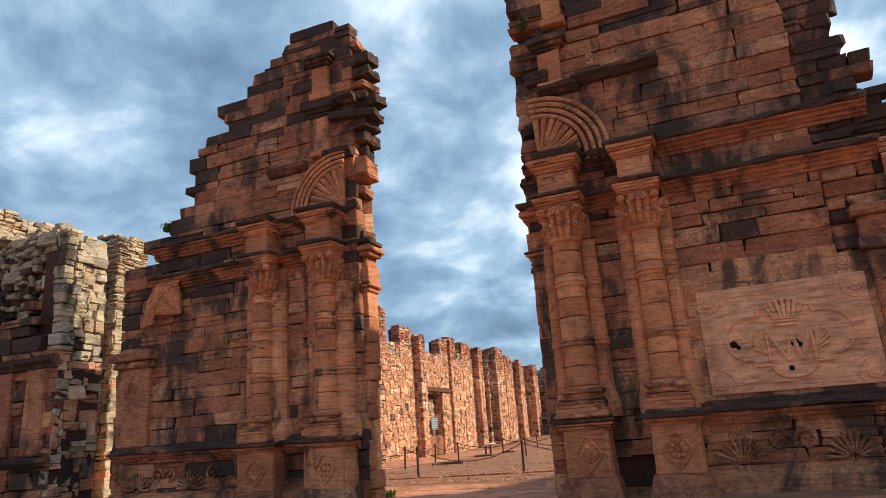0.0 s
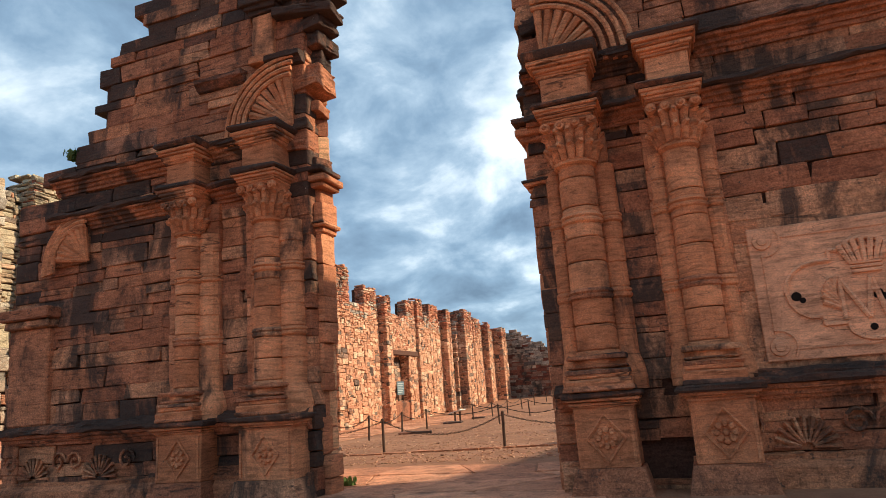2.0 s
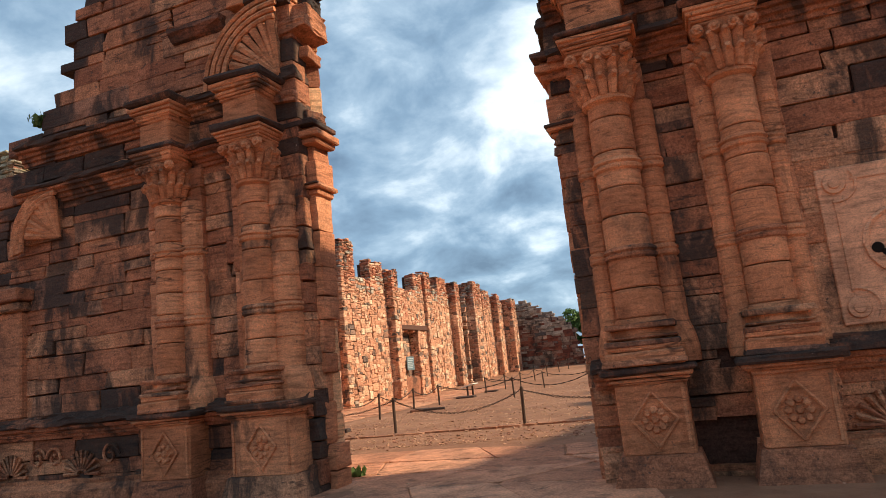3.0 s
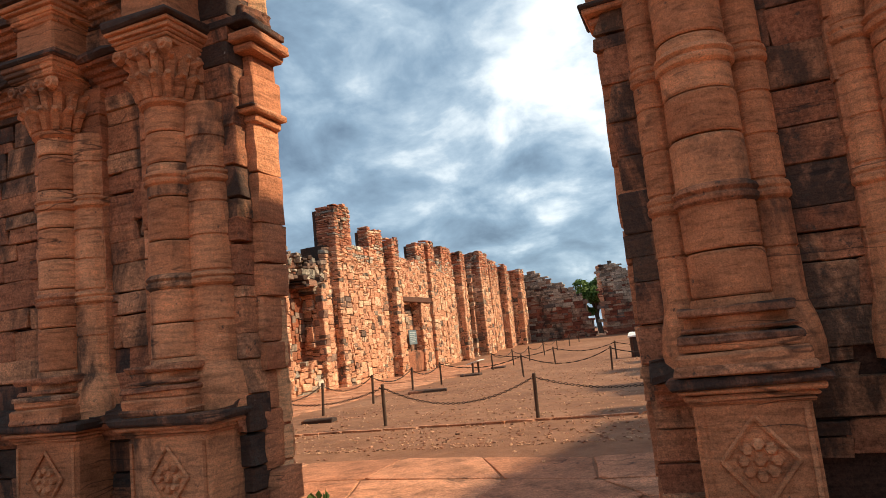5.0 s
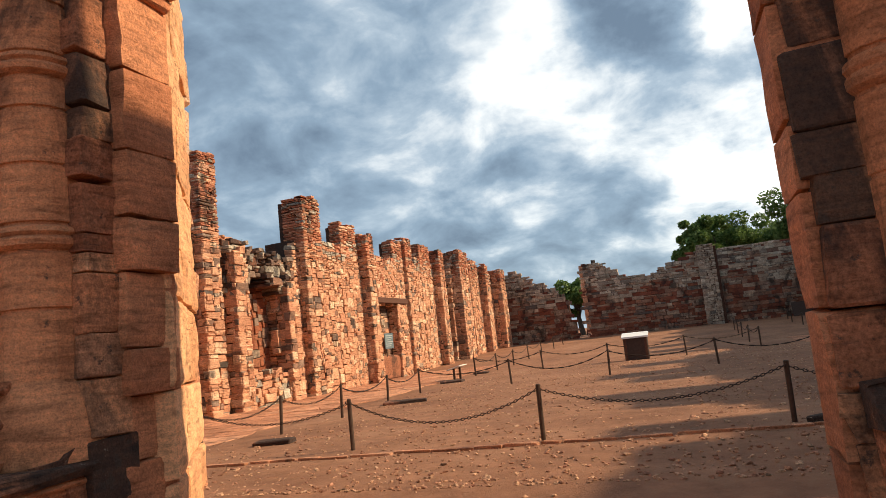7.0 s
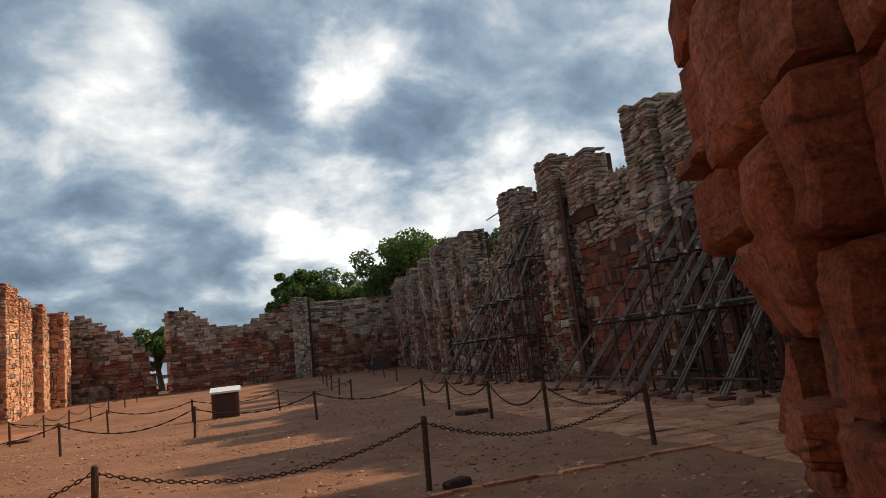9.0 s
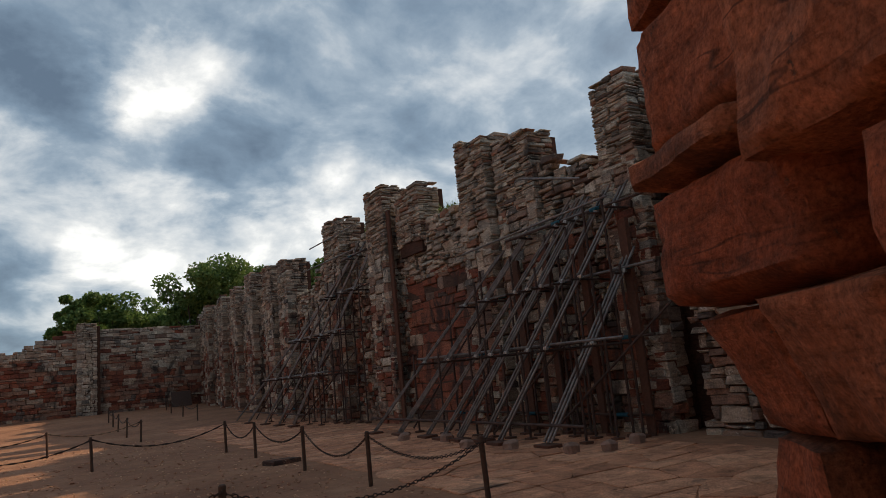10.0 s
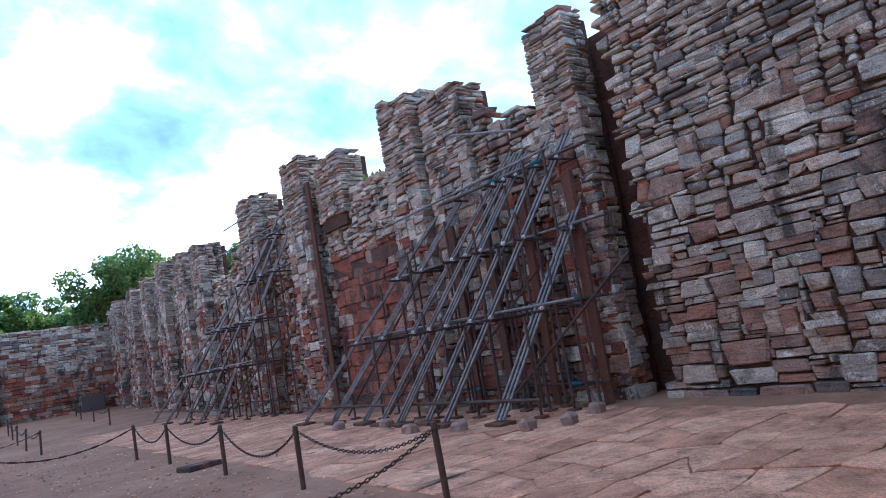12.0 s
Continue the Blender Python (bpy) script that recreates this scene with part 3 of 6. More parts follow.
def dressed_block(parent, place, u0, u1, z0, z1, out, mat, seed, face=lambda u, z: 0.0, back=0.5, soft=0.05, worn=1.0):
    """One large block of a passage side: rounded arrises, worn and chipped faces, following the face's own bulge."""
    w, d, h = u1 - u0, back + out, z1 - z0
    n = (max(4, int(w / 0.045)), 4, max(4, int(h / 0.045)))
    off = Vector((seed * 3.7, seed * 1.9, seed * 0.6))
    vs, fs, at = [], [], {}

    def corner(i, j, k):
        if (i, j, k) not in at:
            p = [i / n[0] * w, j / n[1] * d, k / n[2] * h]
            size = (w, d, h)
            near_in = [min(p[a], size[a] - p[a]) for a in range(3)]
            for a in range(3):                            # pull the arrises in
                if a == 1 and p[1] < 0.5 * d:
                    continue
                edge = max(0.0, 1 - min(near_in[b] for b in range(3) if b != a) / soft)
                if near_in[a] < 1e-6:
                    p[a] += (soft * 0.42 * edge * edge) * (1 if p[a] < 0.5 * size[a] else -1)
            u, z = u0 + p[0], z0 + p[2]
            q = Vector((u * 1.0, p[1], z)) + off
            wear = worn * (0.022 * noise.noise(q * 2.2) + 0.014 * noise.noise(q * 5.0) + 0.010 * noise.noise(q * 13.0))
            chip = noise.noise(q * 3.1 + off)
            if chip > 0.42 and min(near_in[0], near_in[2]) < 0.09:
                wear -= 0.05 * (chip - 0.42) / 0.3
            dd = -back + p[1] + (face(u, z) + wear) * (p[1] / d)
            at[i, j, k] = len(vs)
            vs.append(place(u + 0.012 * noise.noise(q * 4.0 - off), dd, z + 0.012 * noise.noise(q * 4.0 + off)))
        return at[i, j, k]

    for a in range(3):
        b, c = (a + 1) % 3, (a + 2) % 3
        for side in (0, n[a]):
            for p in range(n[b]):
                for q in range(n[c]):
                    ring = []
                    for x, y in ((0, 0), (1, 0), (1, 1), (0, 1)):
                        i = [0, 0, 0]
                        i[a], i[b], i[c] = side, p + x, q + y
                        ring.append(corner(*i))
                    fs.append(tuple(ring) if side else tuple(ring[::-1]))
    ob = part("stone", Shape().add(vs, fs), mat, parent, smooth=True)
    ob.data.set_sharp_from_angle(angle=radians(42))
    return ob


# the sunlit side of the left half, sun also in its bright tan: large dressed blocks, a few set back or lost
LEFT_SIDE = place_line(LA, LB)
rng = np.random.RandomState(21)
z, row = -0.1, 0
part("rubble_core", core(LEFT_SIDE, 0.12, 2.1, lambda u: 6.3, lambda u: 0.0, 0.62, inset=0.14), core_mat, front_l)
while z < 6.4:
    hgt = rng.uniform(0.30, 0.62)
    cut = rng.uniform(0.55, 1.35)
    for k, (a, b) in enumerate(((0.02, cut), (cut + 0.002, 2.24))):
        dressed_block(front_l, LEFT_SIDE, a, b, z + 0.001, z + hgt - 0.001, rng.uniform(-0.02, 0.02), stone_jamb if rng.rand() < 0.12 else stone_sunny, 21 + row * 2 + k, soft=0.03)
    z += hgt
    row += 1
# the shaded side of the right half: undercut and broken
RIGHT_SIDE = place_line(RB, RA)


def pier_face(u, z):
    lean = float(np.interp(z, [0, 0.85, 1.1, 1.4, 1.55, 1.78, 1.86, 2.2, 2.35, 2.6, 3.2, 5], [-0.12, -0.14, -0.15, -0.20, -0.16, -0.01, 0.06, 0.08, 0.06, 0.05, 0.03, 0.0]))
    return lean * max(0.0, 1 - u / 1.5)


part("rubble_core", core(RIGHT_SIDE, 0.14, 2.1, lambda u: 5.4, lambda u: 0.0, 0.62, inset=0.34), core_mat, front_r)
for k, (u0, u1, z0, z1, out) in enumerate([
        (0.0, 0.80, -0.1, 0.42, -0.02), (0.80, 1.5, -0.1, 0.36, 0.02), (0.0, 0.52, 0.42, 0.84, 0.0), (0.52, 1.18, 0.40, 0.80, 0.03), (0.04, 0.62, 0.84, 1.05, -0.04), (0.62, 1.24, 0.80, 1.0, -0.02),
        (0.0, 0.36, 1.05, 1.45, 0.0), (0.36, 0.80, 1.04, 1.25, 0.08), (0.58, 0.92, 1.25, 1.46, -0.04), (0.80, 1.14, 0.98, 1.28, 0.0), (0.92, 1.28, 1.28, 1.56, 0.0), (1.14, 1.52, 0.86, 1.28, 0.03), (1.28, 1.52, 1.28, 1.72, 0.05),
        (0.0, 0.42, 1.45, 1.81, -0.01), (0.42, 0.94, 1.46, 1.83, 0.035), (0.0, 0.72, 1.82, 2.17, 0.0), (0.80, 0.94, 1.83, 2.04, -0.07), (0.94, 1.28, 1.56, 2.06, 0.07), (1.28, 1.52, 1.72, 2.14, 0.06),
        (0.0, 0.56, 2.17, 2.29, 0.045), (0.0, 0.60, 2.29, 2.70, -0.02), (0.60, 1.16, 2.08, 2.72, 0.05), (1.16, 1.52, 2.14, 2.62, 0.03), (0.0, 0.38, 2.70, 3.10, 0.0), (0.38, 1.05, 2.72, 3.16, 0.03), (1.05, 1.52, 2.64, 3.1, 0.02),
        (0.0, 0.85, 3.12, 3.62, 0.0), (0.85, 1.52, 3.14, 3.55, 0.03), (0.0, 0.6, 3.62, 4.05, 0.02), (0.6, 1.52, 3.58, 4.1, -0.02), (0.0, 0.9, 4.07, 4.6, 0.0), (0.9, 1.52, 4.1, 4.55, 0.03), (0.0, 0.7, 4.6, 5.1, -0.02), (0.7, 1.52, 4.58, 5.2, 0.0),
        (1.52, 2.14, -0.1, 0.5, -0.05), (1.52, 2.14, 0.5, 1.0, -0.04), (1.52, 2.14, 1.0, 1.5, -0.06), (1.52, 2.14, 1.5, 2.1, -0.04), (1.52, 2.14, 2.1, 2.6, -0.05), (1.52, 2.14, 2.6, 3.2, -0.04), (1.52, 2.14, 3.2, 3.7, -0.05), (1.52, 2.14, 3.7, 4.3, -0.05), (1.52, 2.14, 4.3, 5.0, -0.05)]):
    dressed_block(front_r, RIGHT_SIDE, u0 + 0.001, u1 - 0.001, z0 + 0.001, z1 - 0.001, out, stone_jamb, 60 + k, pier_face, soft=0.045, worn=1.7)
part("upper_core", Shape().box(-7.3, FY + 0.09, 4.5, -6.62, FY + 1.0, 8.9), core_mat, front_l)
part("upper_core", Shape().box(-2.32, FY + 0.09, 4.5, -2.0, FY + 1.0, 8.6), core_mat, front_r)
# rough backs of the two halves
side_block(front_r, (3.0, 13.30), (-1.58, 13.30), 23, profile((0, 4.6), (3, 6.5), (5, 5.4)), [stone_jamb, stone_black], lambda u, z, r: 1 if r.rand() < 0.2 else 0, l=0.7)
side_block(front_l, LB, (-12.4, 13.45), 24, profile((0, 4.8), (2, 6.5), (5, 3.2)), [stone_tan, stone_black], lambda u, z, r: 1 if r.rand() < 0.2 else 0)
# ragged left end of the left half
masonry(front_l, place_line((-12.45, 12.5), (-12.45, 11.1)), 0, 1.4, lambda u: 3.2, 0.25, 0.5, [stone_red], 25)


# ---- mouldings and carved parts ----
def base_band(parent, x0, x1, yb):
    s = Shape().run(x0, x1, yb, [(0, -0.1), (0.20, -0.1), (0.19, 0.22), (0.10, 0.30), (0.10, 0.36), (0, 0.36)])
    part("plinth", s, stone_red, parent)
    s = Shape().run(x0, x1, yb, [(0, 0.96), (0.05, 0.96), (0.06, 1.00), (0.10, 1.01), (0.11, 1.06), (0.17, 1.08), (0.19, 1.13), (0, 1.13)], rough=0.010)
    cor = part("cornice", s, stone_red, parent, "moulded base cornice with a blackened lip")
    s = Shape().run(x0, x1, yb, [(0, 1.132), (0.22, 1.134), (0.25, 1.15), (0.245, 1.20), (0.16, 1.215), (0.15, 1.25), (0.07, 1.26), (0.06, 1.30), (0, 1.31)], rough=0.020, step=0.2)
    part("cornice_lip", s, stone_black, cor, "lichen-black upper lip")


def relief_scroll(parent, x0, x1, yb, z0, z1, seed):
    """A carved band: fans of leaves and scrolls."""
    rng = np.random.RandomState(seed)
    s = Shape()
    x = x0 + 0.3
    while x < x1 - 0.2:
        r = min(0.34, 0.5 * (z1 - z0) * 1.2)
        for k in range(11):
            a = math.pi * (k / 10.0)
            p = Vector((x + 0.07 * math.cos(a), yb - 0.03, z0 + 0.06 + 0.05 * math.sin(a)))
            q = Vector((x + r * math.cos(a), yb - 0.022, z0 + 0.06 + min(r, z1 - z0 - 0.08) * math.sin(a)))
            s.tube(p, q, 0.016, 5, 0.030)
        for side in (-1, 1):
            c = Vector((x + side * (r + 0.20), yb - 0.02, 0.5 * (z0 + z1)))
            prev = None
            for k in range(15):
                a = k * 0.62
                rad = 0.17 * (1 - k / 17)
                p = c + Vector((side * rad * math.cos(a), rng.uniform(-0.006, 0.006), rad * math.sin(a)))
                if prev is not None:
                    s.tube(prev, p, 0.022, 5)
                prev = p
        x += 2 * r + 0.75
    part("carved_band", s, stone_red, parent, "worn carving of leaf fans and scrolls")


def diamond(s, x, y, z, r):
    pts = [(x, z - r), (x + r * 0.82, z), (x, z + r), (x - r * 0.82, z)]
    for (a, b), (c, d) in zip(pts, pts[1:] + pts[:1]):
        s.tube((a, y - 0.012, b), (c, y - 0.012, d), 0.018, 5)
    for k in range(9):
        a = k * math.tau / 8
        rr = 0 if k == 8 else r * 0.36
        s.tube((x + rr * math.cos(a), y + 0.01, z + rr * math.sin(a)), (x + rr * math.cos(a), y - 0.03, z + rr * math.sin(a)), 0.05, 6, 0.028)


def pedestal(parent, x0, x1, yf, label="stone pedestal with a carved lozenge"):
    e = Shape().box(x0, yf, 0.30, x1, FY + 0.1, 1.02, 0.008, 0.02)
    ob = part("pedestal", e, stone_column, parent, label)
    b = Shape().add([(x0 - 0.16, yf - 0.16, -0.15), (x1 + 0.16, yf - 0.16, -0.15), (x1 + 0.16, FY, -0.15), (x0 - 0.16, FY, -0.15),
                     (x0 - 0.04, yf - 0.04, 0.31), (x1 + 0.04, yf - 0.04, 0.31), (x1 + 0.04, FY, 0.31), (x0 - 0.04, FY, 0.31)],
                    [(0, 1, 5, 4), (1, 2, 6, 5), (2, 3, 7, 6), (3, 0, 4, 7), (4, 5, 6, 7), (3, 2, 1, 0)])
    part("footing", b, stone_red, ob)
    c = Shape()
    for o, za, zb in ((0.02, 1.00, 1.035), (0.045, 1.035, 1.07), (0.085, 1.07, 1.11)):
        c.box(x0 - o, yf - o, za, x1 + o, FY + 0.05, zb, 0.008, 0.010)
    part("pedestal_cap", c, stone_column, ob, "moulded stone cap")
    c = Shape().box(x0 - 0.13, yf - 0.13, 1.112, x1 + 0.13, FY + 0.05, 1.19, 0.014, 0.02)
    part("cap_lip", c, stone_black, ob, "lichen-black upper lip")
    d = Shape()
    diamond(d, 0.5 * (x0 + x1), yf, 0.65, 0.27)
    for xa, xb in ((x0 + 0.03, x0 + 0.06), (x1 - 0.06, x1 - 0.03)):
        d.box(xa, yf - 0.015, 0.36, xb, yf + 0.02, 0.96, 0.002)
    part("lozenge_relief", d, stone_column, ob, "worn floral lozenge")
    return ob


def shaft_profile(r, z0, z1):
    return [(r * 0.95, z0), (r * 0.995, z0 + 0.014), (r, z0 + 0.04), (r, z1 - 0.04), (r * 0.995, z1 - 0.014), (r * 0.95, z1)]


def column(parent, x, y, r, seed, sides=((-1, 0.62), (1, 0.62)), cap=True, drums=True):
    """Half-engaged column on its base, with rings, slim side shafts and a leaf capital."""
    random.seed(seed)
    b = Shape().box(x - r * 1.55, y - r * 1.55, 1.19, x + r * 1.55, FY + 0.05, 1.34, 0.012, 0.02)
    b.box(x - r * 1.42, y - r * 1.42, 1.34, x + r * 1.42, FY + 0.05, 1.42, 0.012, 0.02)
    b.lathe(x, y, [(r * 1.30, 1.42), (r * 1.28, 1.56), (r * 1.1, 1.60), (r * 1.05, 1.68)], 22, 0.012)
    col = part("column", b, stone_column, parent, "engaged sandstone column with rings and a leaf capital")
    b = Shape()
    for o, za, zb in ((1.62, 1.19, 1.25), (1.50, 1.395, 1.455), (1.36, 1.47, 1.50), (1.42, 1.56, 1.63)):
        o *= random.uniform(0.97, 1.03)
        b.box(x - r * o, y - r * o, za, x + r * o, FY + 0.05, zb, 0.012, 0.012)
    part("base_ridges", b, stone_red, col, "worn dark ridges round the column base")
    z = 1.68
    while z < 4.05:
        z2 = min(4.08, z + random.uniform(0.28, 0.46))
        if 4.08 - z2 < 0.12:
            z2 = 4.08
        taper = 1.0 - 0.09 * (z - 1.68) / 2.4
        s = Shape().lathe(x + random.uniform(-0.006, 0.006), y + random.uniform(-0.006, 0.006), shaft_profile(r * taper, z + 0.006, z2 - 0.006), 24, 0.006)
        part("drum", s, stone_column, col, smooth=False)
        z = z2
    for zr in (2.38, 3.36):
        k = r * (1.0 - 0.09 * (zr - 1.68) / 2.4)
        s = Shape().lathe(x, y, [(k * 1.02, zr - 0.07), (k * 1.12, zr - 0.05), (k * 1.14, zr - 0.02), (k * 1.06, zr), (k * 1.16, zr + 0.025), (k * 1.12, zr + 0.05), (k * 1.0, zr + 0.07)], 24, 0.008)
        part("ring", s, stone_red if zr < 3 else stone_column, col, "moulded ring round the shaft")
    for sx, kr in sides:
        rr, xx, yy = r * kr, x + sx * r * 1.28, y + 0.16
        s = Shape()
        pr = [(rr * 1.4, 1.19), (rr * 1.42, 1.34), (rr * 1.25, 1.5), (rr, 1.62)]
        for joint in (1.98, 2.31, 2.46, 2.80, 3.10, 3.30, 3.44, 3.78):
            joint += random.uniform(-0.03, 0.03) if joint not in (2.31, 2.46, 3.30, 3.44) else 0
            k = rr * (1.0 - 0.09 * (joint - 1.68) / 2.4)
            pr += [(k, joint - 0.012), (k * 0.93, joint - 0.006), (k * 0.93, joint + 0.006), (k, joint + 0.012)]
            if joint in (2.31, 3.30):
                pr += [(k * 1.12, joint + 0.03), (k * 1.14, joint + 0.06), (k * 1.06, joint + 0.08), (k * 1.14, joint + 0.10), (k * 1.1, joint + 0.125)]
        s.lathe(xx, yy, pr + [(rr * 0.91, 4.1)], 16, 0.006)
        part("side_shaft", s, stone_column, col)
    if cap:
        c = Shape().lathe(x, y, [(r * 0.9, 4.05), (r * 1.12, 4.09), (r * 1.12, 4.13), (r * 0.95, 4.16), (r * 1.0, 4.3), (r * 1.15, 4.48), (r * 1.42, 4.66)], 20, 0.012)
        rng = np.random.RandomState(seed)
        for row, (zb, ht, n) in enumerate(((4.14, 0.24, 9), (4.28, 0.30, 8))):
            for k in range(n):
                a = math.pi * (1.0 + (k + 0.5 * row) / (n - 1.0))
                e = Vector((math.cos(a), math.sin(a), 0))
                base = Vector((x, y, zb)) + e * r * 1.02
                mid = base + e * 0.05 + Vector((0, 0, ht * 0.7))
                tip = base + e * (0.13 + 0.02 * rng.rand()) + Vector((0, 0, ht * 0.82))
                c.tube(base, mid, 0.045, 6, 0.060)
                c.tube(mid, tip, 0.055, 6, 0.028)
        for sx in (-1, 1):
            for kk in (0.35, 1.0):
                p = Vector((x + sx * r * 1.18 * kk, y - r * 1.22, 4.58))
                c.tube(p, p + Vector((0, -0.06, 0)), 0.075, 10, 0.055)
                c.tube(p + Vector((0, -0.06, 0)), p + Vector((0, -0.085, 0)), 0.035, 8, 0.02)
        cp = part("capital", c, stone_column, col, "carved leaf capital with small volutes")
        ab = Shape()
        for o, za, zb in ((1.30, 4.63, 4.665), (1.38, 4.665, 4.70), (1.45, 4.70, 4.74), (1.56, 4.74, 4.79), (1.66, 4.79, 4.835)):
            ab.box(x - r * o, y - r * o, za, x + r * o, FY + 0.05, zb, 0.008, 0.010)
        part("abacus", ab, stone_column, col, "stepped slab over the capital")
        ab = Shape().box(x - r * 1.80, y - r * 1.80, 4.837, x + r * 1.80, FY + 0.05, 4.92, 0.018, 0.025)
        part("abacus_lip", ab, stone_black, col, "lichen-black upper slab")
        fr = Shape().box(x - r * 1.2, y - r * 1.2, 4.92, x + r * 1.2, FY + 0.05, 5.32, 0.012, 0.02)
        part("impost_block", fr, stone_column, col)
        tp = Shape()
        for o, za, zb in ((1.28, 5.28, 5.32), (1.36, 5.32, 5.36), (1.48, 5.36, 5.41), (1.62, 5.41, 5.46), (1.74, 5.46, 5.52)):
            tp.box(x - r * o, y - r * o, za, x + r * o, FY + 0.05, zb, 0.010, 0.012)
        part("impost_cornice", tp, stone_column, col, "jutting stepped cornice block")
        tp = Shape().box(x - r * 1.90, y - r * 1.90, 5.522, x + r * 1.90, FY + 0.05, 5.62, 0.022, 0.03)
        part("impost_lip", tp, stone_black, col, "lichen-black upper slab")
    return col


def scallop(parent, x, z, r, flip, yb, label="scallop-shell bracket with curved mouldings"):
    """A quarter shell of ribs under swept mouldings, standing out from the wall."""
    s = Shape()
    for k in range(8):
        a = radians(8 + k * 11.5)
        e = Vector((flip * math.cos(a), 0, math.sin(a)))
        p, q = Vector((x, yb - 0.05, z + 0.03)), Vector((x, yb - 0.16, z + 0.03)) + e * r * 0.72
        s.tube(p, q, 0.028, 6, 0.066)
    for m in range(4):
        rad = r * (0.80 + 0.115 * m)
        prev = None
        for k in range(13):
            a = radians(-4 + k * 8.2)
            sag = -0.10 * max(0, 1 - k / 3.0)
            p = Vector((x + flip * rad * math.cos(a), yb - 0.20 + 0.02 * m, z + rad * math.sin(a) * 0.98 + sag))
            if prev is not None:
                s.tube(prev, p, 0.040, 6)
            prev = p
    ob = part("shell_bracket", s, stone_column, parent, label)
    bk = Shape()
    n = 14
    vs = [(x, yb - 0.06, z)] + [(x + flip * r * 0.98 * math.cos(radians(k * 90 / n)), yb - 0.06, z + r * 0.98 * math.sin(radians(k * 90 / n))) for k in range(n + 1)]
    vs += [(a, yb + 0.25, c) for a, b, c in vs]
    m = n + 2
    fs = [tuple(range(m)), tuple(range(m, 2 * m))[::-1]] + [(i, (i + 1) % m, m + (i + 1) % m, m + i) for i in range(m)]
    part("shell_ground", bk.add(vs, fs), stone_red, ob)
    return ob


# left half
base_band(front_l, -12.4, -6.35, FY)
relief_scroll(front_l, -12.0, -8.8, FY - 0.02, 0.36, 0.98, 31)
ped_l = [pedestal(front_l, -7.32, -6.42, 10.72), pedestal(front_l, -8.85, -8.02, 10.78)]
column(front_l, -6.93, 10.98, 0.235, 41, sides=((-1, 0.5), (1, 0.95)))
column(front_l, -8.42, 11.00, 0.225, 42, sides=((-1, 0.5), (1, 0.95)))
# right half
base_band(front_r, -0.5, 7.3, FY)
base_band(front_r, -2.75, -2.45, FY)
relief_scroll(front_r, -0.3, 4.2, FY - 0.02, 0.36, 0.98, 32)
ped_r = [pedestal(front_r, -2.50, -1.80, 10.70), pedestal(front_r, -1.19, -0.49, 10.70)]
column(front_r, -2.16, 10.98, 0.255, 43, sides=((-1, 0.5), (1, 0.62)))
column(front_r, -0.86, 10.98, 0.225, 44, sides=((-1, 0.62), (1, 0.62)))


def dressed_backing(parent, x0, x1, seed):
    """Smooth dressed stones behind a column, from the plinth to the capital."""
    rng = np.random.RandomState(seed)
    z, k = 1.15, 0
    while z < 4.5:
        h = rng.uniform(0.28, 0.55)
        dressed_block(parent, lambda u, d, q: (u, FY - 0.07 - d, q), x0, x1, z + 0.001, min(z + h, 4.62) - 0.001, rng.uniform(-0.008, 0.01), stone_dressed, seed + k, back=0.14, soft=0.018)
        z, k = z + h, k + 1


dressed_backing(front_l, -7.42, -6.62, 310)
dressed_backing(front_l, -8.90, -7.92, 330)
dressed_backing(front_r, -2.56, -1.74, 350)
dressed_backing(front_r, -1.30, -0.42, 370)


def long_cornices(parent, x0, x1, gaps):
    for z in (4.60, 5.32):
        s, lip = Shape(), Shape()
        xs = [x0] + [g for gp in gaps for g in gp] + [x1]
        for a, b in zip(xs[::2], xs[1::2]):
            if b - a > 0.15:
                s.run(a, b, FY, [(0, z), (0.04, z), (0.045, z + 0.05), (0.08, z + 0.06), (0.09, z + 0.11), (0.14, z + 0.12), (0.15, z + 0.17), (0.21, z + 0.18), (0.22, z + 0.22), (0, z + 0.22)], rough=0.010)
                lip.run(a, b, FY, [(0, z + 0.222), (0.25, z + 0.224), (0.27, z + 0.25), (0.26, z + 0.30), (0.10, z + 0.34), (0, z + 0.35)], rough=0.022, step=0.2)
        ob = part("cornice", s, stone_red, parent, "weathered stepped stone cornice")
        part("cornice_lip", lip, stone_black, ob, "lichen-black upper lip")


long_cornices(front_l, -11.5, -6.42, [(-8.8, -8.05), (-7.3, -6.55)])
long_cornices(front_r, -2.75, 2.6, [(-2.55, -1.8), (-1.2, -0.5)])


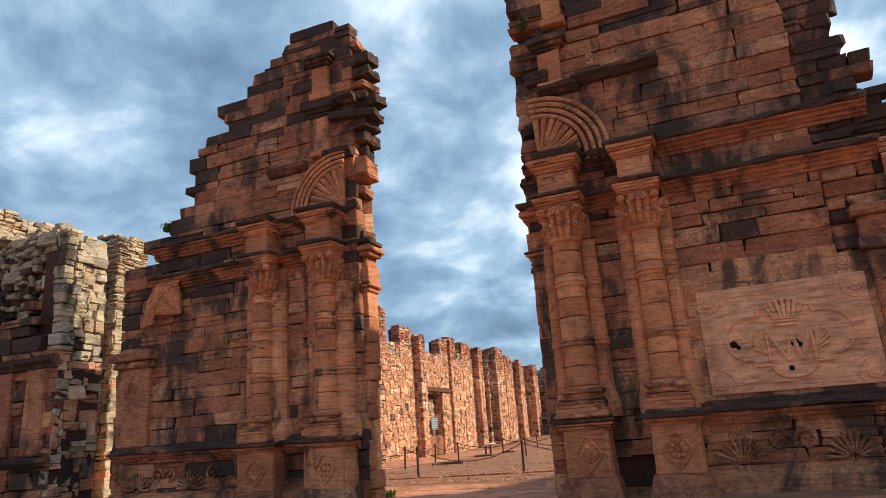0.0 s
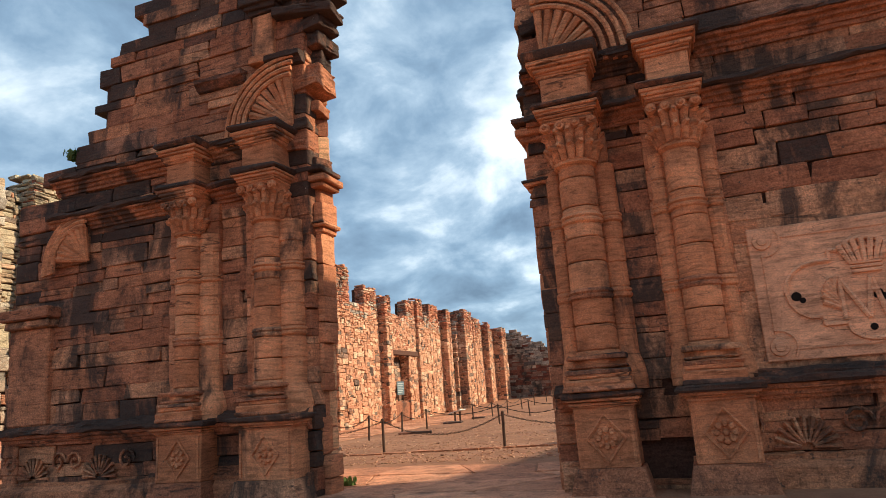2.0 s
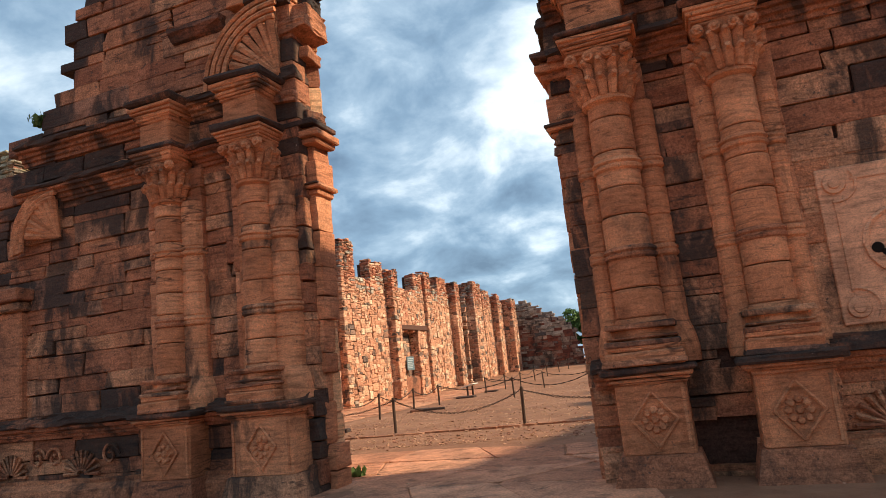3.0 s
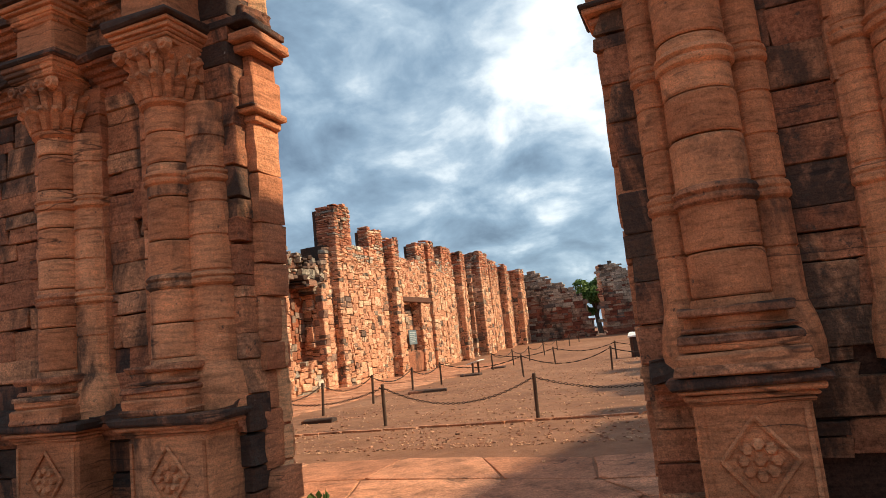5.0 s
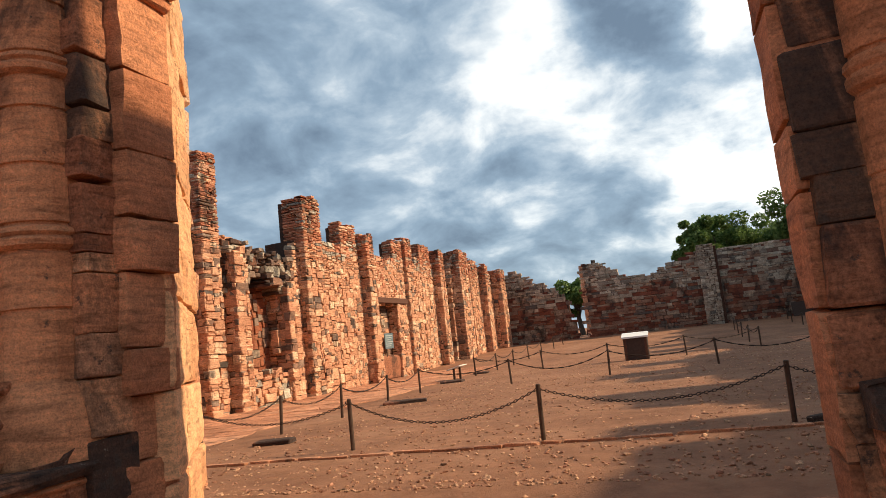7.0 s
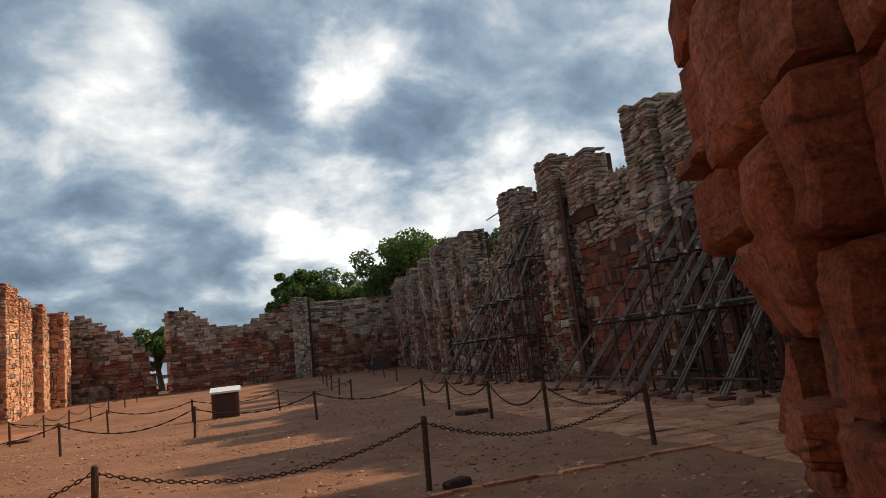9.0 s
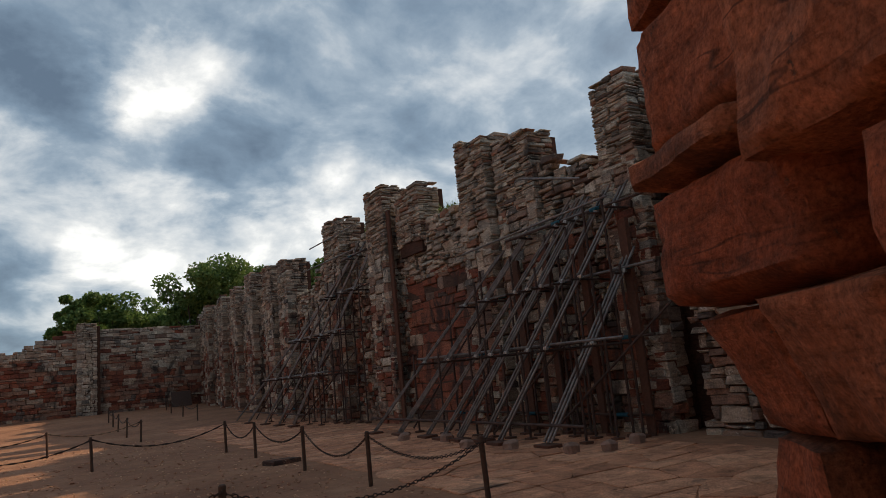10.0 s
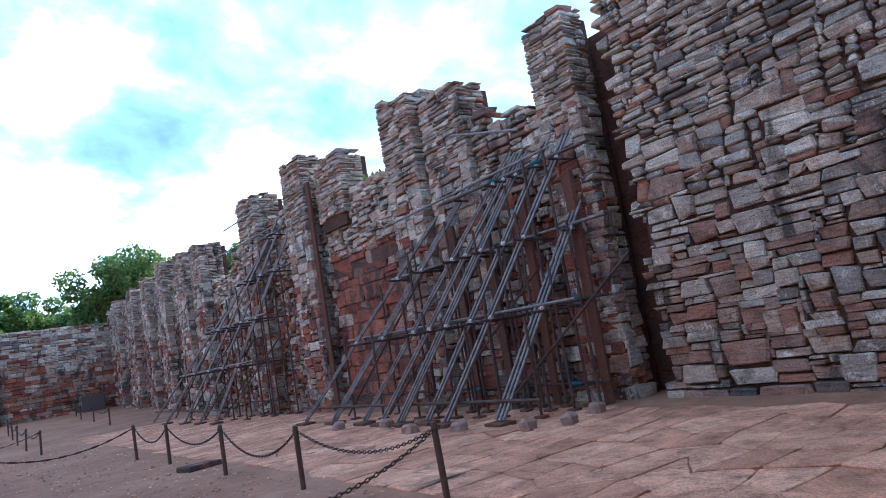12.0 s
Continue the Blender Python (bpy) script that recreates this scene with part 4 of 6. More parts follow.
# jamb pilasters beside the opening
def jamb_pilaster(parent, x0, x1, yf, seed, deep, flute=False):
    random.seed(seed)
    z, k = -0.1, 0
    yb = yf + deep
    body = part("jamb_pilaster", Shape().box(x0 + 0.05, yf + 0.05, -0.1, x1 - (0.05 if flute else 0.24), yb - 0.03, 8.0), core_mat, parent, "stacked jamb stones beside the opening")
    face = lambda u, d, q: (x0 + u, yf - d, q)
    while z < 4.35:
        z2 = z + random.uniform(0.26, 0.56)
        cut = x1 - x0
        if not flute and 0.3 < z < 2.1:                   # the arris has broken away low down
            cut -= random.uniform(0.02, 0.12)
        ob = dressed_block(body, face, -random.uniform(0.0, 0.008), cut + random.uniform(-0.006, 0.008), z + 0.001, z2 - 0.001, random.uniform(-0.008, 0.012), stone_dressed, seed + k, back=deep, soft=0.02)
        ob.name = "jamb_stone"
        if flute and 0.5 < z < 3.9:
            bx = Shape()
            for m in range(3):
                xx = x0 + (m + 1) * (x1 - x0) / 4
                bx.box(xx - 0.022, yf - 0.014, z + 0.02, xx + 0.022, yf + 0.05, z2 - 0.02, 0.003, 0.006)
            part("flutes", bx, stone_dressed, body)
        z, k = z2, k + 1
    ledge = Shape()
    for o, za, zb in ((0.04, 3.92, 3.99), (0.12, 3.99, 4.06), (0.06, 4.06, 4.4), (0.12, 4.62, 4.70), (0.2, 4.70, 4.80), (0.1, 4.80, 4.86)):
        ledge.box(x0 - o * 0.5, yf - o, za, x1 + o, yb, zb, 0.012, 0.015)
    ledge.box(x0, yf, 4.4, x1, yb, 4.64, 0.012, 0.02)
    part("ledge", ledge, stone_dressed, body, "projecting stone ledge")
    lip = Shape()
    for o, za, zb in ((0.15, 4.03, 4.065), (0.24, 4.865, 4.94)):
        lip.box(x0 - o * 0.5, yf - o, za, x1 + o * 0.6, yb, zb, 0.010, 0.012)
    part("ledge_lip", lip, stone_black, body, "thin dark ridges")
    return body


jamb_pilaster(front_l, -6.70, -6.20, 11.36, 51, 0.4)
jamb_pilaster(front_r, -2.84, -2.54, 11.20, 52, 0.35, True)

# shells, upper pilasters and broken brackets
scallop(front_l, -6.52, 5.66, 1.05, -1, FY)
scallop(front_l, -10.7, 4.0, 0.8, -1, FY, "worn quarter shell by the broken edge")
scallop(front_r, -2.45, 5.66, 1.08, 1, FY)
scallop(front_r, 2.65, 3.95, 0.8, 1, FY, "half-lost shell bracket with dark mouldings")


def upper_pilaster(parent, x0, x1, z0, z1):
    yf = FY - 0.12
    s = Shape().box(x0 - 0.05, yf - 0.05, z0, x1 + 0.05, FY + 0.1, z0 + 0.16, 0.012, 0.02)
    s.box(x0, yf, z0 + 0.16, x1, FY + 0.1, z1, 0.012, 0.02)
    ob = part("upper_pilaster", s, stone_column, parent, "short carved pilaster of the upper storey")
    c = Shape()
    for o, a, b in ((0.04, z1, z1 + 0.07), (0.10, z1 + 0.07, z1 + 0.15), (0.16, z1 + 0.15, z1 + 0.25)):
        c.box(x0 - o, yf - o, a, x1 + o, FY + 0.1, b, 0.012, 0.012)
    part("pilaster_cap", c, stone_black, ob)
    return ob


upper_pilaster(front_l, -7.22, -6.82, 8.15, 8.95)
upper_pilaster(front_l, -7.22, -6.82, 6.85, 7.75)
upper_pilaster(front_r, -2.28, -1.88, 7.0, 7.8)
upper_pilaster(front_r, -2.10, -1.75, 8.3, 9.1)
for parent, x0, x1, z in ((front_l, -8.35, -7.4, 6.62), (front_l, -7.3, -6.2, 7.92), (front_l, -6.95, -6.3, 6.72), (front_r, -1.7, -0.2, 7.0), (front_r, -2.35, -1.6, 6.9)):
    s = Shape().run(x0, x1, FY, [(0, z), (0.08, z + 0.02), (0.14, z + 0.09), (0.2, z + 0.12), (0.2, z + 0.19), (0, z + 0.22)], rough=0.016)
    part("string_moulding", s, stone_black, parent)


def broken_bracket(parent, side, x, zs, seed):
    """Broken ends of the arch that stick out over the opening."""
    rng = np.random.RandomState(seed)
    for z, o in zs:
        h = rng.uniform(0.12, 0.27)
        w = o * 0.92 + 0.3
        d = rng.uniform(0.35, 0.6)
        m = Matrix.Translation((x + side * (o * 0.92 - w / 2), FY + 0.3 + rng.uniform(-0.2, 0.15), z + h / 2)) @ Euler((rng.uniform(-0.1, 0.1), rng.uniform(-0.12, 0.12), rng.uniform(-0.2, 0.2))).to_matrix().to_4x4() @ Matrix.Diagonal((w, d, h, 1))
        LATER.append(("broken_arch_stone", stone_red if rng.rand() < 0.5 else stone_black, 100 + rng.randint(10), m, parent))


broken_bracket(front_l, 1, -6.5, [(4.95, 0.34), (5.25, 0.22), (5.6, 0.20), (5.95, 0.36), (6.25, 0.50), (6.5, 0.46), (6.8, 0.40), (7.05, 0.52), (7.3, 0.62), (7.55, 0.8), (7.8, 0.84), (8.0, 0.52), (8.3, 0.62), (8.55, 0.66), (8.8, 0.7), (9.05, 0.5), (9.3, 0.35)], 61)
broken_bracket(front_r, -1, -2.4, [(4.95, 0.42), (5.25, 0.55), (5.5, 0.45), (6.0, 0.12), (6.3, 0.36), (6.55, 0.38), (6.85, 0.18), (7.2, 0.15), (7.5, 0.3), (7.8, 0.42), (8.05, 0.45), (8.35, 0.30), (8.65, 0.22)], 62)


# relief panel
def relief_panel(parent):
    x0, x1, z0, z1 = PANEL
    yf = FY - 0.04
    ob = part("relief_panel", Shape().box(x0 + 0.015, yf, z0 + 0.015, x1 - 0.015, FY + 0.15, z1 - 0.015, 0.004, 0.01), stone_panel, parent, "large pale sandstone relief panel with a crowned monogram")
    cx, cz = 0.5 * (x0 + x1) + 0.02, 0.5 * (z0 + z1) - 0.02
    f = Shape()
    for a, b, c, d in ((x0 + 0.32, z1 - 0.16, x1 - 0.34, z1 - 0.14), (x0 + 0.32, z0 + 0.14, x1 - 0.34, z0 + 0.16), (x0 + 0.14, z0 + 0.34, x0 + 0.16, z1 - 0.34), (x1 - 0.16, z0 + 0.34, x1 - 0.14, z1 - 0.34)):
        f.box(a, yf - 0.012, b, c, yf + 0.01, d, 0.001)
    for sx in (x0 + 0.17, x1 - 0.17):
        for sz in (z0 + 0.18, z1 - 0.18):
            f.tube((sx, yf + 0.01, sz), (sx, yf - 0.025, sz), 0.115, 18, 0.10)
            f.tube((sx, yf - 0.025, sz), (sx, yf - 0.04, sz), 0.06, 14, 0.05)
            prev = None
            for k in range(12):
                a = math.atan2(cz - sz, cx - sx) + radians(-70 + k * 140 / 11)
                p = Vector((sx + 0.19 * math.cos(a), yf - 0.006, sz + 0.19 * math.sin(a)))
                if prev is not None:
                    f.tube(prev, p, 0.014, 5)
                prev = p
    part("panel_border", f, stone_panel, ob)
    c = Shape()
    for side in (-1, 1):                              # scrolled, stepped cartouche
        pts = [(0.0, 0.44), (0.36, 0.44), (0.36, 0.33), (0.52, 0.33)]
        pts += [(0.52 + 0.34 * math.sin(radians(k * 22.5)), 0.33 * math.cos(radians(k * 22.5))) for k in range(1, 8)]
        pts += [(0.52, -0.30), (0.52, -0.40), (0.28, -0.40)]
        pts += [(0.28 * math.cos(radians(k * 22.5)), -0.44 - 0.16 * math.sin(radians(k * 22.5))) for k in range(0, 5)]
        for (a, b), (d, e) in zip(pts, pts[1:]):
            c.tube((cx + side * a, yf - 0.008, cz + b), (cx + side * d, yf - 0.008, cz + e), 0.026, 5)
    part("cartouche", c, stone_panel, ob, "stepped and scrolled frame line")
    k = Shape()                                       # crown
    for i in range(3):
        k.box(cx - 0.17 + 0.01 * i, yf - 0.035, cz + 0.25 - 0.05 * i, cx + 0.17 - 0.01 * i, yf + 0.01, cz + 0.285 - 0.05 * i, 0.003, 0.006)
    for i in range(7):
        a = radians(150 - i * 20)
        k.tube((cx + 0.16 * (i - 3) / 3, yf - 0.02, cz + 0.28), (cx + 0.27 * math.cos(a), yf - 0.03, cz + 0.37 + 0.16 * math.sin(a)), 0.028, 6, 0.034)
        k.tube((cx + 0.27 * math.cos(a), yf, cz + 0.38 + 0.16 * math.sin(a)), (cx + 0.27 * math.cos(a), yf - 0.05, cz + 0.38 + 0.16 * math.sin(a)), 0.045, 8, 0.03)
    for i in range(12):
        a, b = radians(158 - i * 11.4), radians(158 - (i + 1) * 11.4)
        k.tube((cx + 0.27 * math.cos(a), yf - 0.02, cz + 0.38 + 0.17 * math.sin(a)), (cx + 0.27 * math.cos(b), yf - 0.02, cz + 0.38 + 0.17 * math.sin(b)), 0.024, 6)
    part("crown", k, stone_panel, ob, "carved crown")
    m = Shape()                                       # interlaced monogram
    top, bot = cz + 0.10, cz - 0.36
    for a, b in (((-0.30, top), (-0.30, bot)), ((-0.30, top), (-0.06, bot)), ((-0.06, bot), (0.02, top)), ((0.02, top), (0.12, bot)), ((-0.03, cz - 0.06), (0.08, cz - 0.06)), ((0.12, bot), (0.30, top)), ((0.30, top), (0.30, bot))):
        m.tube((cx + a[0], yf - 0.012, a[1]), (cx + b[0], yf - 0.012, b[1]), 0.032, 6)
    part("monogram", m, stone_panel, ob, "interlaced letters M A V")
    for side in (-1, 1):
        w = Shape()
        for i in range(7):
            a = radians(30 + i * 16)
            base = Vector((cx + side * (0.30 + 0.012 * i), yf - 0.005, cz - 0.24 + 0.035 * i))
            w.tube(base, base + Vector((side * 0.20 * math.cos(a - 0.4), -0.022, 0.20 * math.sin(a))), 0.020, 5, 0.034)
        part("wing", w, stone_panel, ob, "carved feathered wing")
    # flat near-black discs on the panel, painting the shade inside broken cavities
    for dx, dz, r in ((-0.76, -0.05, 0.055), (-0.70, -0.10, 0.035), (0.06, -0.10, 0.06), (0.12, -0.14, 0.04), (-0.04, -0.47, 0.04)):
        h = Shape().tube((cx + dx, yf - 0.004, cz + dz), (cx + dx, yf + 0.02, cz + dz), r, 12)
        part("hole", h, hole_shade_mat, ob, "near-black disc that paints the shade of a broken cavity")
    return ob


relief_panel(front_r)
part("panel_surround", Shape().box(PANEL[0] - 0.55, FY - 0.004, PANEL[2] - 0.35, PANEL[1] + 0.5, FY + 0.2, PANEL[3] + 0.3, 0.004, 0.01), stone_red, front_r, "wall face round the relief panel")
# small pilaster that closes the panel wall, and a carved letter on an upper stone
part("end_pilaster", Shape().box(2.15, FY - 0.10, 1.28, 2.62, FY + 0.1, 3.25, 0.014, 0.03).box(2.08, FY - 0.18, 3.25, 2.70, FY + 0.1, 3.42, 0.012, 0.02).box(2.12, FY - 0.14, 3.42, 2.66, FY + 0.1, 3.75, 0.012, 0.02).box(2.04, FY - 0.22, 3.75, 2.74, FY + 0.1, 3.92, 0.012, 0.02), stone_red, front_r, "low carved pilaster with a stepped cap")
part("end_pilaster", Shape().box(-12.35, FY - 0.12, 1.28, -11.45, FY + 0.1, 2.95, 0.014, 0.03).box(-12.42, FY - 0.20, 2.95, -11.38, FY + 0.1, 3.10, 0.012, 0.02).box(-12.5, FY - 0.28, 3.10, -11.32, FY + 0.1, 3.30, 0.012, 0.02), stone_red, front_l, "low carved pilaster with a dark stepped cap")
letter = bpy.data.curves.new("carved_letter", "FONT")
letter.body, letter.size, letter.extrude = "S", 0.30, 0.01
letter.materials.append(stone_panel)
lt = new("carved_letter", letter)
lt.parent = front_r
lt.matrix_basis = pose(-1.42, FY - 0.075, 7.35, 90, 0, 0)

# carved stub of the front beyond the side passage, with its sunlit rough side
SIDE_Y = 12.15
front_s = wall("wall_gate_far_left", place_front(10.95), -19.5, -14.2, profile((-19.5, 4.4), (-15.4, 4.2), (-14.2, 3.4)), 1.2, "dark carved stub of the ruined front")
STUB_TOP = profile((-19.5, 5.6), (-17.2, 5.4), (-16.4, 4.6), (-15.6, 4.9), (-14.9, 4.3), (-14.5, 3.7), (-14.2, 3.5))
masonry(front_s, place_front(10.95), -19.5, -14.2, STUB_TOP, 0.3, 0.6, [stone_red, stone_black], 71, pick=lambda u, z, r: 1 if z > 3.4 and r.rand() < 0.6 or r.rand() < 0.25 else 0, near=(-16.2, -14.2), nmax=60, jit=0.03, ragged=0.25)
part("broken_core", core(place_front(11.45), -19.4, -14.3, profile((-19.5, 6.8), (-14.2, 6.3)), lambda u: 0.0, 0.6), core_mat, front_s)
masonry(front_s, place_front(11.45), -19.5, -14.2, profile((-19.5, 7.2), (-15.4, 7.0), (-14.8, 6.8), (-14.2, 6.55)), 0.2, 0.4, [stone_black, stone_pale, stone_grey], 73, bottom=lambda u: 3.2, pick=lambda u, z, r: (0 if r.rand() < 0.45 else 1 + int(r.rand() < 0.5)) if z < 5.9 else 1 + int(r.rand() < 0.4), jit=0.05, proud=0.16, gap=0.02, ragged=0.2, rubble=lambda z: [(0.45, 0.2, 3), (0.28, 0.13, 3), (0.6, 0.28, 1)])
part("side_core", Shape().box(-15.2, 11.2, -0.3, -14.28, SIDE_Y - 0.05, 6.2), core_mat, front_s)
masonry(front_s, place_line((-14.2, 10.97), (-14.2, SIDE_Y)), 0, SIDE_Y - 10.97, lambda u: 6.6 - 0.12 * u, 0.24, 0.45, [stone_pale, stone_grey, stone_tan], 72, near=(0, 4), nmax=150, rubble=lambda z: [(0.42, 0.22, 3), (0.3, 0.13, 2), (0.6, 0.3, 1)], pick=lambda u, z, r: (0 if r.rand() < 0.7 else 1) if z > 3.4 else (2 if r.rand() < 0.75 else 0), jit=0.03, proud=0.06, gap=0.012)
s = Shape().run(-17.5, -14.15, 10.95, [(0, 3.2), (0.1, 3.22), (0.14, 3.3), (0.24, 3.36), (0.25, 3.48), (0, 3.5)], rough=0.016).run(-17.5, -14.15, 10.95, [(0, 1.0), (0.12, 1.02), (0.22, 1.12), (0.24, 1.2), (0, 1.26)], rough=0.016)
part("cornice", s, stone_black, front_s)
part("pilaster", Shape().box(-16.1, 10.82, 1.26, -15.5, 11.0, 3.2, 0.012, 0.03).box(-15.0, 10.82, 1.26, -14.4, 11.0, 3.2, 0.012, 0.03), stone_red, front_s)


# ---- left long wall, with its piers and the blocked doorway ----
LX, RX, EY = -18.3, 7.25, 67.5
g_left = lambda u: height(LX, u)


def steps_profile(base, towers):
    """A wall-top line: base(u), raised over each tower (u0, u1, z)."""
    def top(u):
        for a, b, z in towers:
            if a <= u <= b:
                return z
        return base(u)
    return top


left_base = profile((11.5, 8.2), (15.5, 7.9), (16.9, 6.4), (27.6, 6.2), (28.1, 6.15), (30.0, 5.95), (31.6, 5.7), (32.6, 5.6), (33.2, 6.9), (37, 6.75), (41, 6.6), (45, 6.75), (47.5, 6.95), (51.2, 7.0), (51.6, 6.2), (53.4, 6.2), (53.8, 7.1), (58, 7.2), (66, 7.2))
DOOR_L = (40.4, 44.3, -1, 4.1)
NICHE_L = (29.0, 31.5, 1.3, 5.0)
GAP_L = (51.7, 53.6, -1, 9)
wall_left = wall("wall_west", place_left(LX), 11.5, 66.5, steps_profile(left_base, [(NICHE_L[0] - 0.2, NICHE_L[1] + 0.2, 1.4), (DOOR_L[0], DOOR_L[1], -1), (51.7, 53.6, -1)]), 1.5, "long ruined nave wall of tan sandstone blocks with piers", g_left)
tan_pick = lambda u, z, r: (3 if r.rand() < (0.75 if z > 3.2 else 0.15) else 2 if r.rand() < 0.4 else 0) if u < 16.9 else 2 if z > 6.0 and r.rand() < 0.3 else (1 if r.rand() < (0.08 if z < 3 else 0.04) else 4 if z > 5.9 and r.rand() < 0.5 else 0)
left_mats = [stone_tan, stone_wallred, stone_grey, stone_pale, stone_brick]
TAN_SIZES = lambda z: [(0.75, 0.34, 3), (0.55, 0.26, 4), (0.36, 0.15, 2), (0.95, 0.40, 1)] if z < 4.3 else [(0.42, 0.14, 4), (0.55, 0.2, 2), (0.3, 0.10, 3)]
masonry(wall_left, place_left(LX), 11.5, 66.5, left_base, 0.23, 0.46, left_mats, 81, holes=[DOOR_L, NICHE_L, GAP_L], near=(33.0, 41.2), nmax=300, bottom=g_left, pick=tan_pick, z_near=7, gap=0.016, jit=0.035, proud=0.05, ragged=0.16, rubble=TAN_SIZES)
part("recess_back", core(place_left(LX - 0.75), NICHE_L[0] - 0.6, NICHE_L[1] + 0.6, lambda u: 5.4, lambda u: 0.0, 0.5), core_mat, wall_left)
masonry(wall_left, place_left(LX - 0.55), NICHE_L[0] - 0.4, NICHE_L[1] + 0.4, lambda u: 4.7, 0.28, 0.5, [stone_jamb, stone_wallred], 82, pick=lambda u, z, r: int(r.rand() < 0.2), rubble=lambda z: [(0.6, 0.34, 3), (0.4, 0.25, 2)])
masonry(wall_left, place_left(LX + 0.25), NICHE_L[0] - 0.1, NICHE_L[1] + 0.1, lambda u: 1.25 + 0.15 * math.sin(u * 5), 0.25, 0.4, [stone_tan, stone_grey], 83, pick=lambda u, z, r: int(r.rand() < 0.35), jit=0.05, proud=0.12, rubble=lambda z: [(0.5, 0.26, 3), (0.3, 0.16, 3)])
# the broken, overhanging rubble over the recess, and the worn flanks beside it
for k, (a, b, za, zb, o) in enumerate([(27.9, 29.2, 4.0, 6.1, 0.30), (29.0, 30.4, 4.9, 6.0, 0.15), (30.2, 31.6, 4.55, 5.8, 0.32), (31.2, 32.7, 4.3, 5.6, 0.1)]):
    masonry(wall_left, place_left(LX + o), a, b, lambda u, q=zb: q, 0.2, 0.4, [stone_black, stone_grey, stone_wallred], 86 + k, depth=0.7, bottom=lambda u, q=za: q, pick=lambda u, z, r: 0 if r.rand() < 0.5 else 1 + int(r.rand() < 0.6), jit=0.06, proud=0.22, ragged=0.3, gap=0.03, rubble=lambda z: [(0.5, 0.2, 3), (0.34, 0.14, 3), (0.6, 0.3, 1)])
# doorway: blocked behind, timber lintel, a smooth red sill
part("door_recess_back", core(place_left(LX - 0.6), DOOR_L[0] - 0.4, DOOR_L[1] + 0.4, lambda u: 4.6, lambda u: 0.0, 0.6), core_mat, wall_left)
masonry(wall_left, place_left(LX - 0.6), DOOR_L[0] - 0.3, DOOR_L[1] + 0.3, lambda u: 4.5, 0.32, 0.55, [stone_tan, stone_wallred], 84, pick=lambda u, z, r: int(r.rand() < 0.5), rubble=TAN_SIZES)
for yy, sgn in ((DOOR_L[0], 1), (DOOR_L[1], -1)):
    ends = ((LX - 0.65, yy), (LX + 0.02, yy))
    masonry(wall_left, place_line(*(ends if sgn < 0 else ends[::-1])), 0, 0.67, lambda u: 4.15, 0.3, 0.5, [stone_tan, stone_wallred], 90 + sgn, pick=lambda u, z, r: int(r.rand() < 0.3), rubble=TAN_SIZES)
part("lintel", Shape().box(LX - 0.6, DOOR_L[0] - 0.55, 4.10, LX + 0.14, DOOR_L[1] + 0.7, 4.40, 0.03, 0.03), timber, wall_left, "long grey weathered lintel beam")
masonry(wall_left, place_left(LX), DOOR_L[0] - 0.3, DOOR_L[1] + 0.3, left_base, 0.22, 0.45, [stone_tan, stone_brick], 85, bottom=lambda u: 4.42, pick=lambda u, z, r: int(r.rand() < 0.3), rubble=TAN_SIZES)
part("door_sill", Shape().box(LX - 0.6, DOOR_L[0] + 0.05, -0.1, LX - 0.12, DOOR_L[1] - 0.05, 1.25, 0.05, 0.12), stone_jamb, wall_left, "smooth red block filling the foot of the doorway")
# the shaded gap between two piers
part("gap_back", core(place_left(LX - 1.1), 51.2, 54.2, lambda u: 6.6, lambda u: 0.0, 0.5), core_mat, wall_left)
masonry(wall_left, place_left(LX - 0.9), 51.4, 54.0, lambda u: 6.4, 0.25, 0.5, [stone_wallred, stone_grey], 88, pick=lambda u, z, r: int(r.rand() < 0.3), rubble=TAN_SIZES)


PIER_SIZES = lambda z: [(0.62, 0.28, 3), (0.45, 0.2, 3), (0.34, 0.12, 2)] if z < 5.6 else [(0.42, 0.085, 4), (0.55, 0.12, 2), (0.3, 0.08, 3)]


def pier(parent, side, x_face, u0, u1, z, out, seed, mats, pick, ground_z, h=0.2, l=0.42, near=False):
    """A square pier standing out from a long wall: side +1 faces +x."""
    x_out = x_face + side * out
    pl = place_left(x_out) if side > 0 else place_right(x_out)
    part("pier_core", core(pl, u0 + 0.08, u1 - 0.08, lambda u: z, lambda u: ground_z, out + 0.8, step=9), core_mat, parent)
    masonry(parent, pl, u0, u1, lambda u: z, h, l, mats, seed, bottom=lambda u: ground_z, pick=pick, ragged=0.15, near=(u0, u1) if near else None, nmax=70, name="pier_stone", jit=0.025, proud=0.045, gap=0.018, rubble=PIER_SIZES)
    a, b = ((x_out, u0), (x_face - side * 0.6, u0))
    masonry(parent, place_line(b, a) if side > 0 else place_line(a, b), 0, out + 0.6, lambda u: z, h, l, mats, seed + 1, bottom=lambda u: ground_z, pick=pick, ragged=0.15, jit=0.025, proud=0.045, gap=0.018, rubble=PIER_SIZES)
    a, b = ((x_out, u1), (x_face - side * 0.6, u1))
    masonry(parent, place_line(a, b) if side > 0 else place_line(b, a), 0, out + 0.6, lambda u: z, h, l, mats, seed + 2, bottom=lambda u: ground_z, pick=pick, ragged=0.15, jit=0.025, proud=0.045, gap=0.018, rubble=PIER_SIZES)


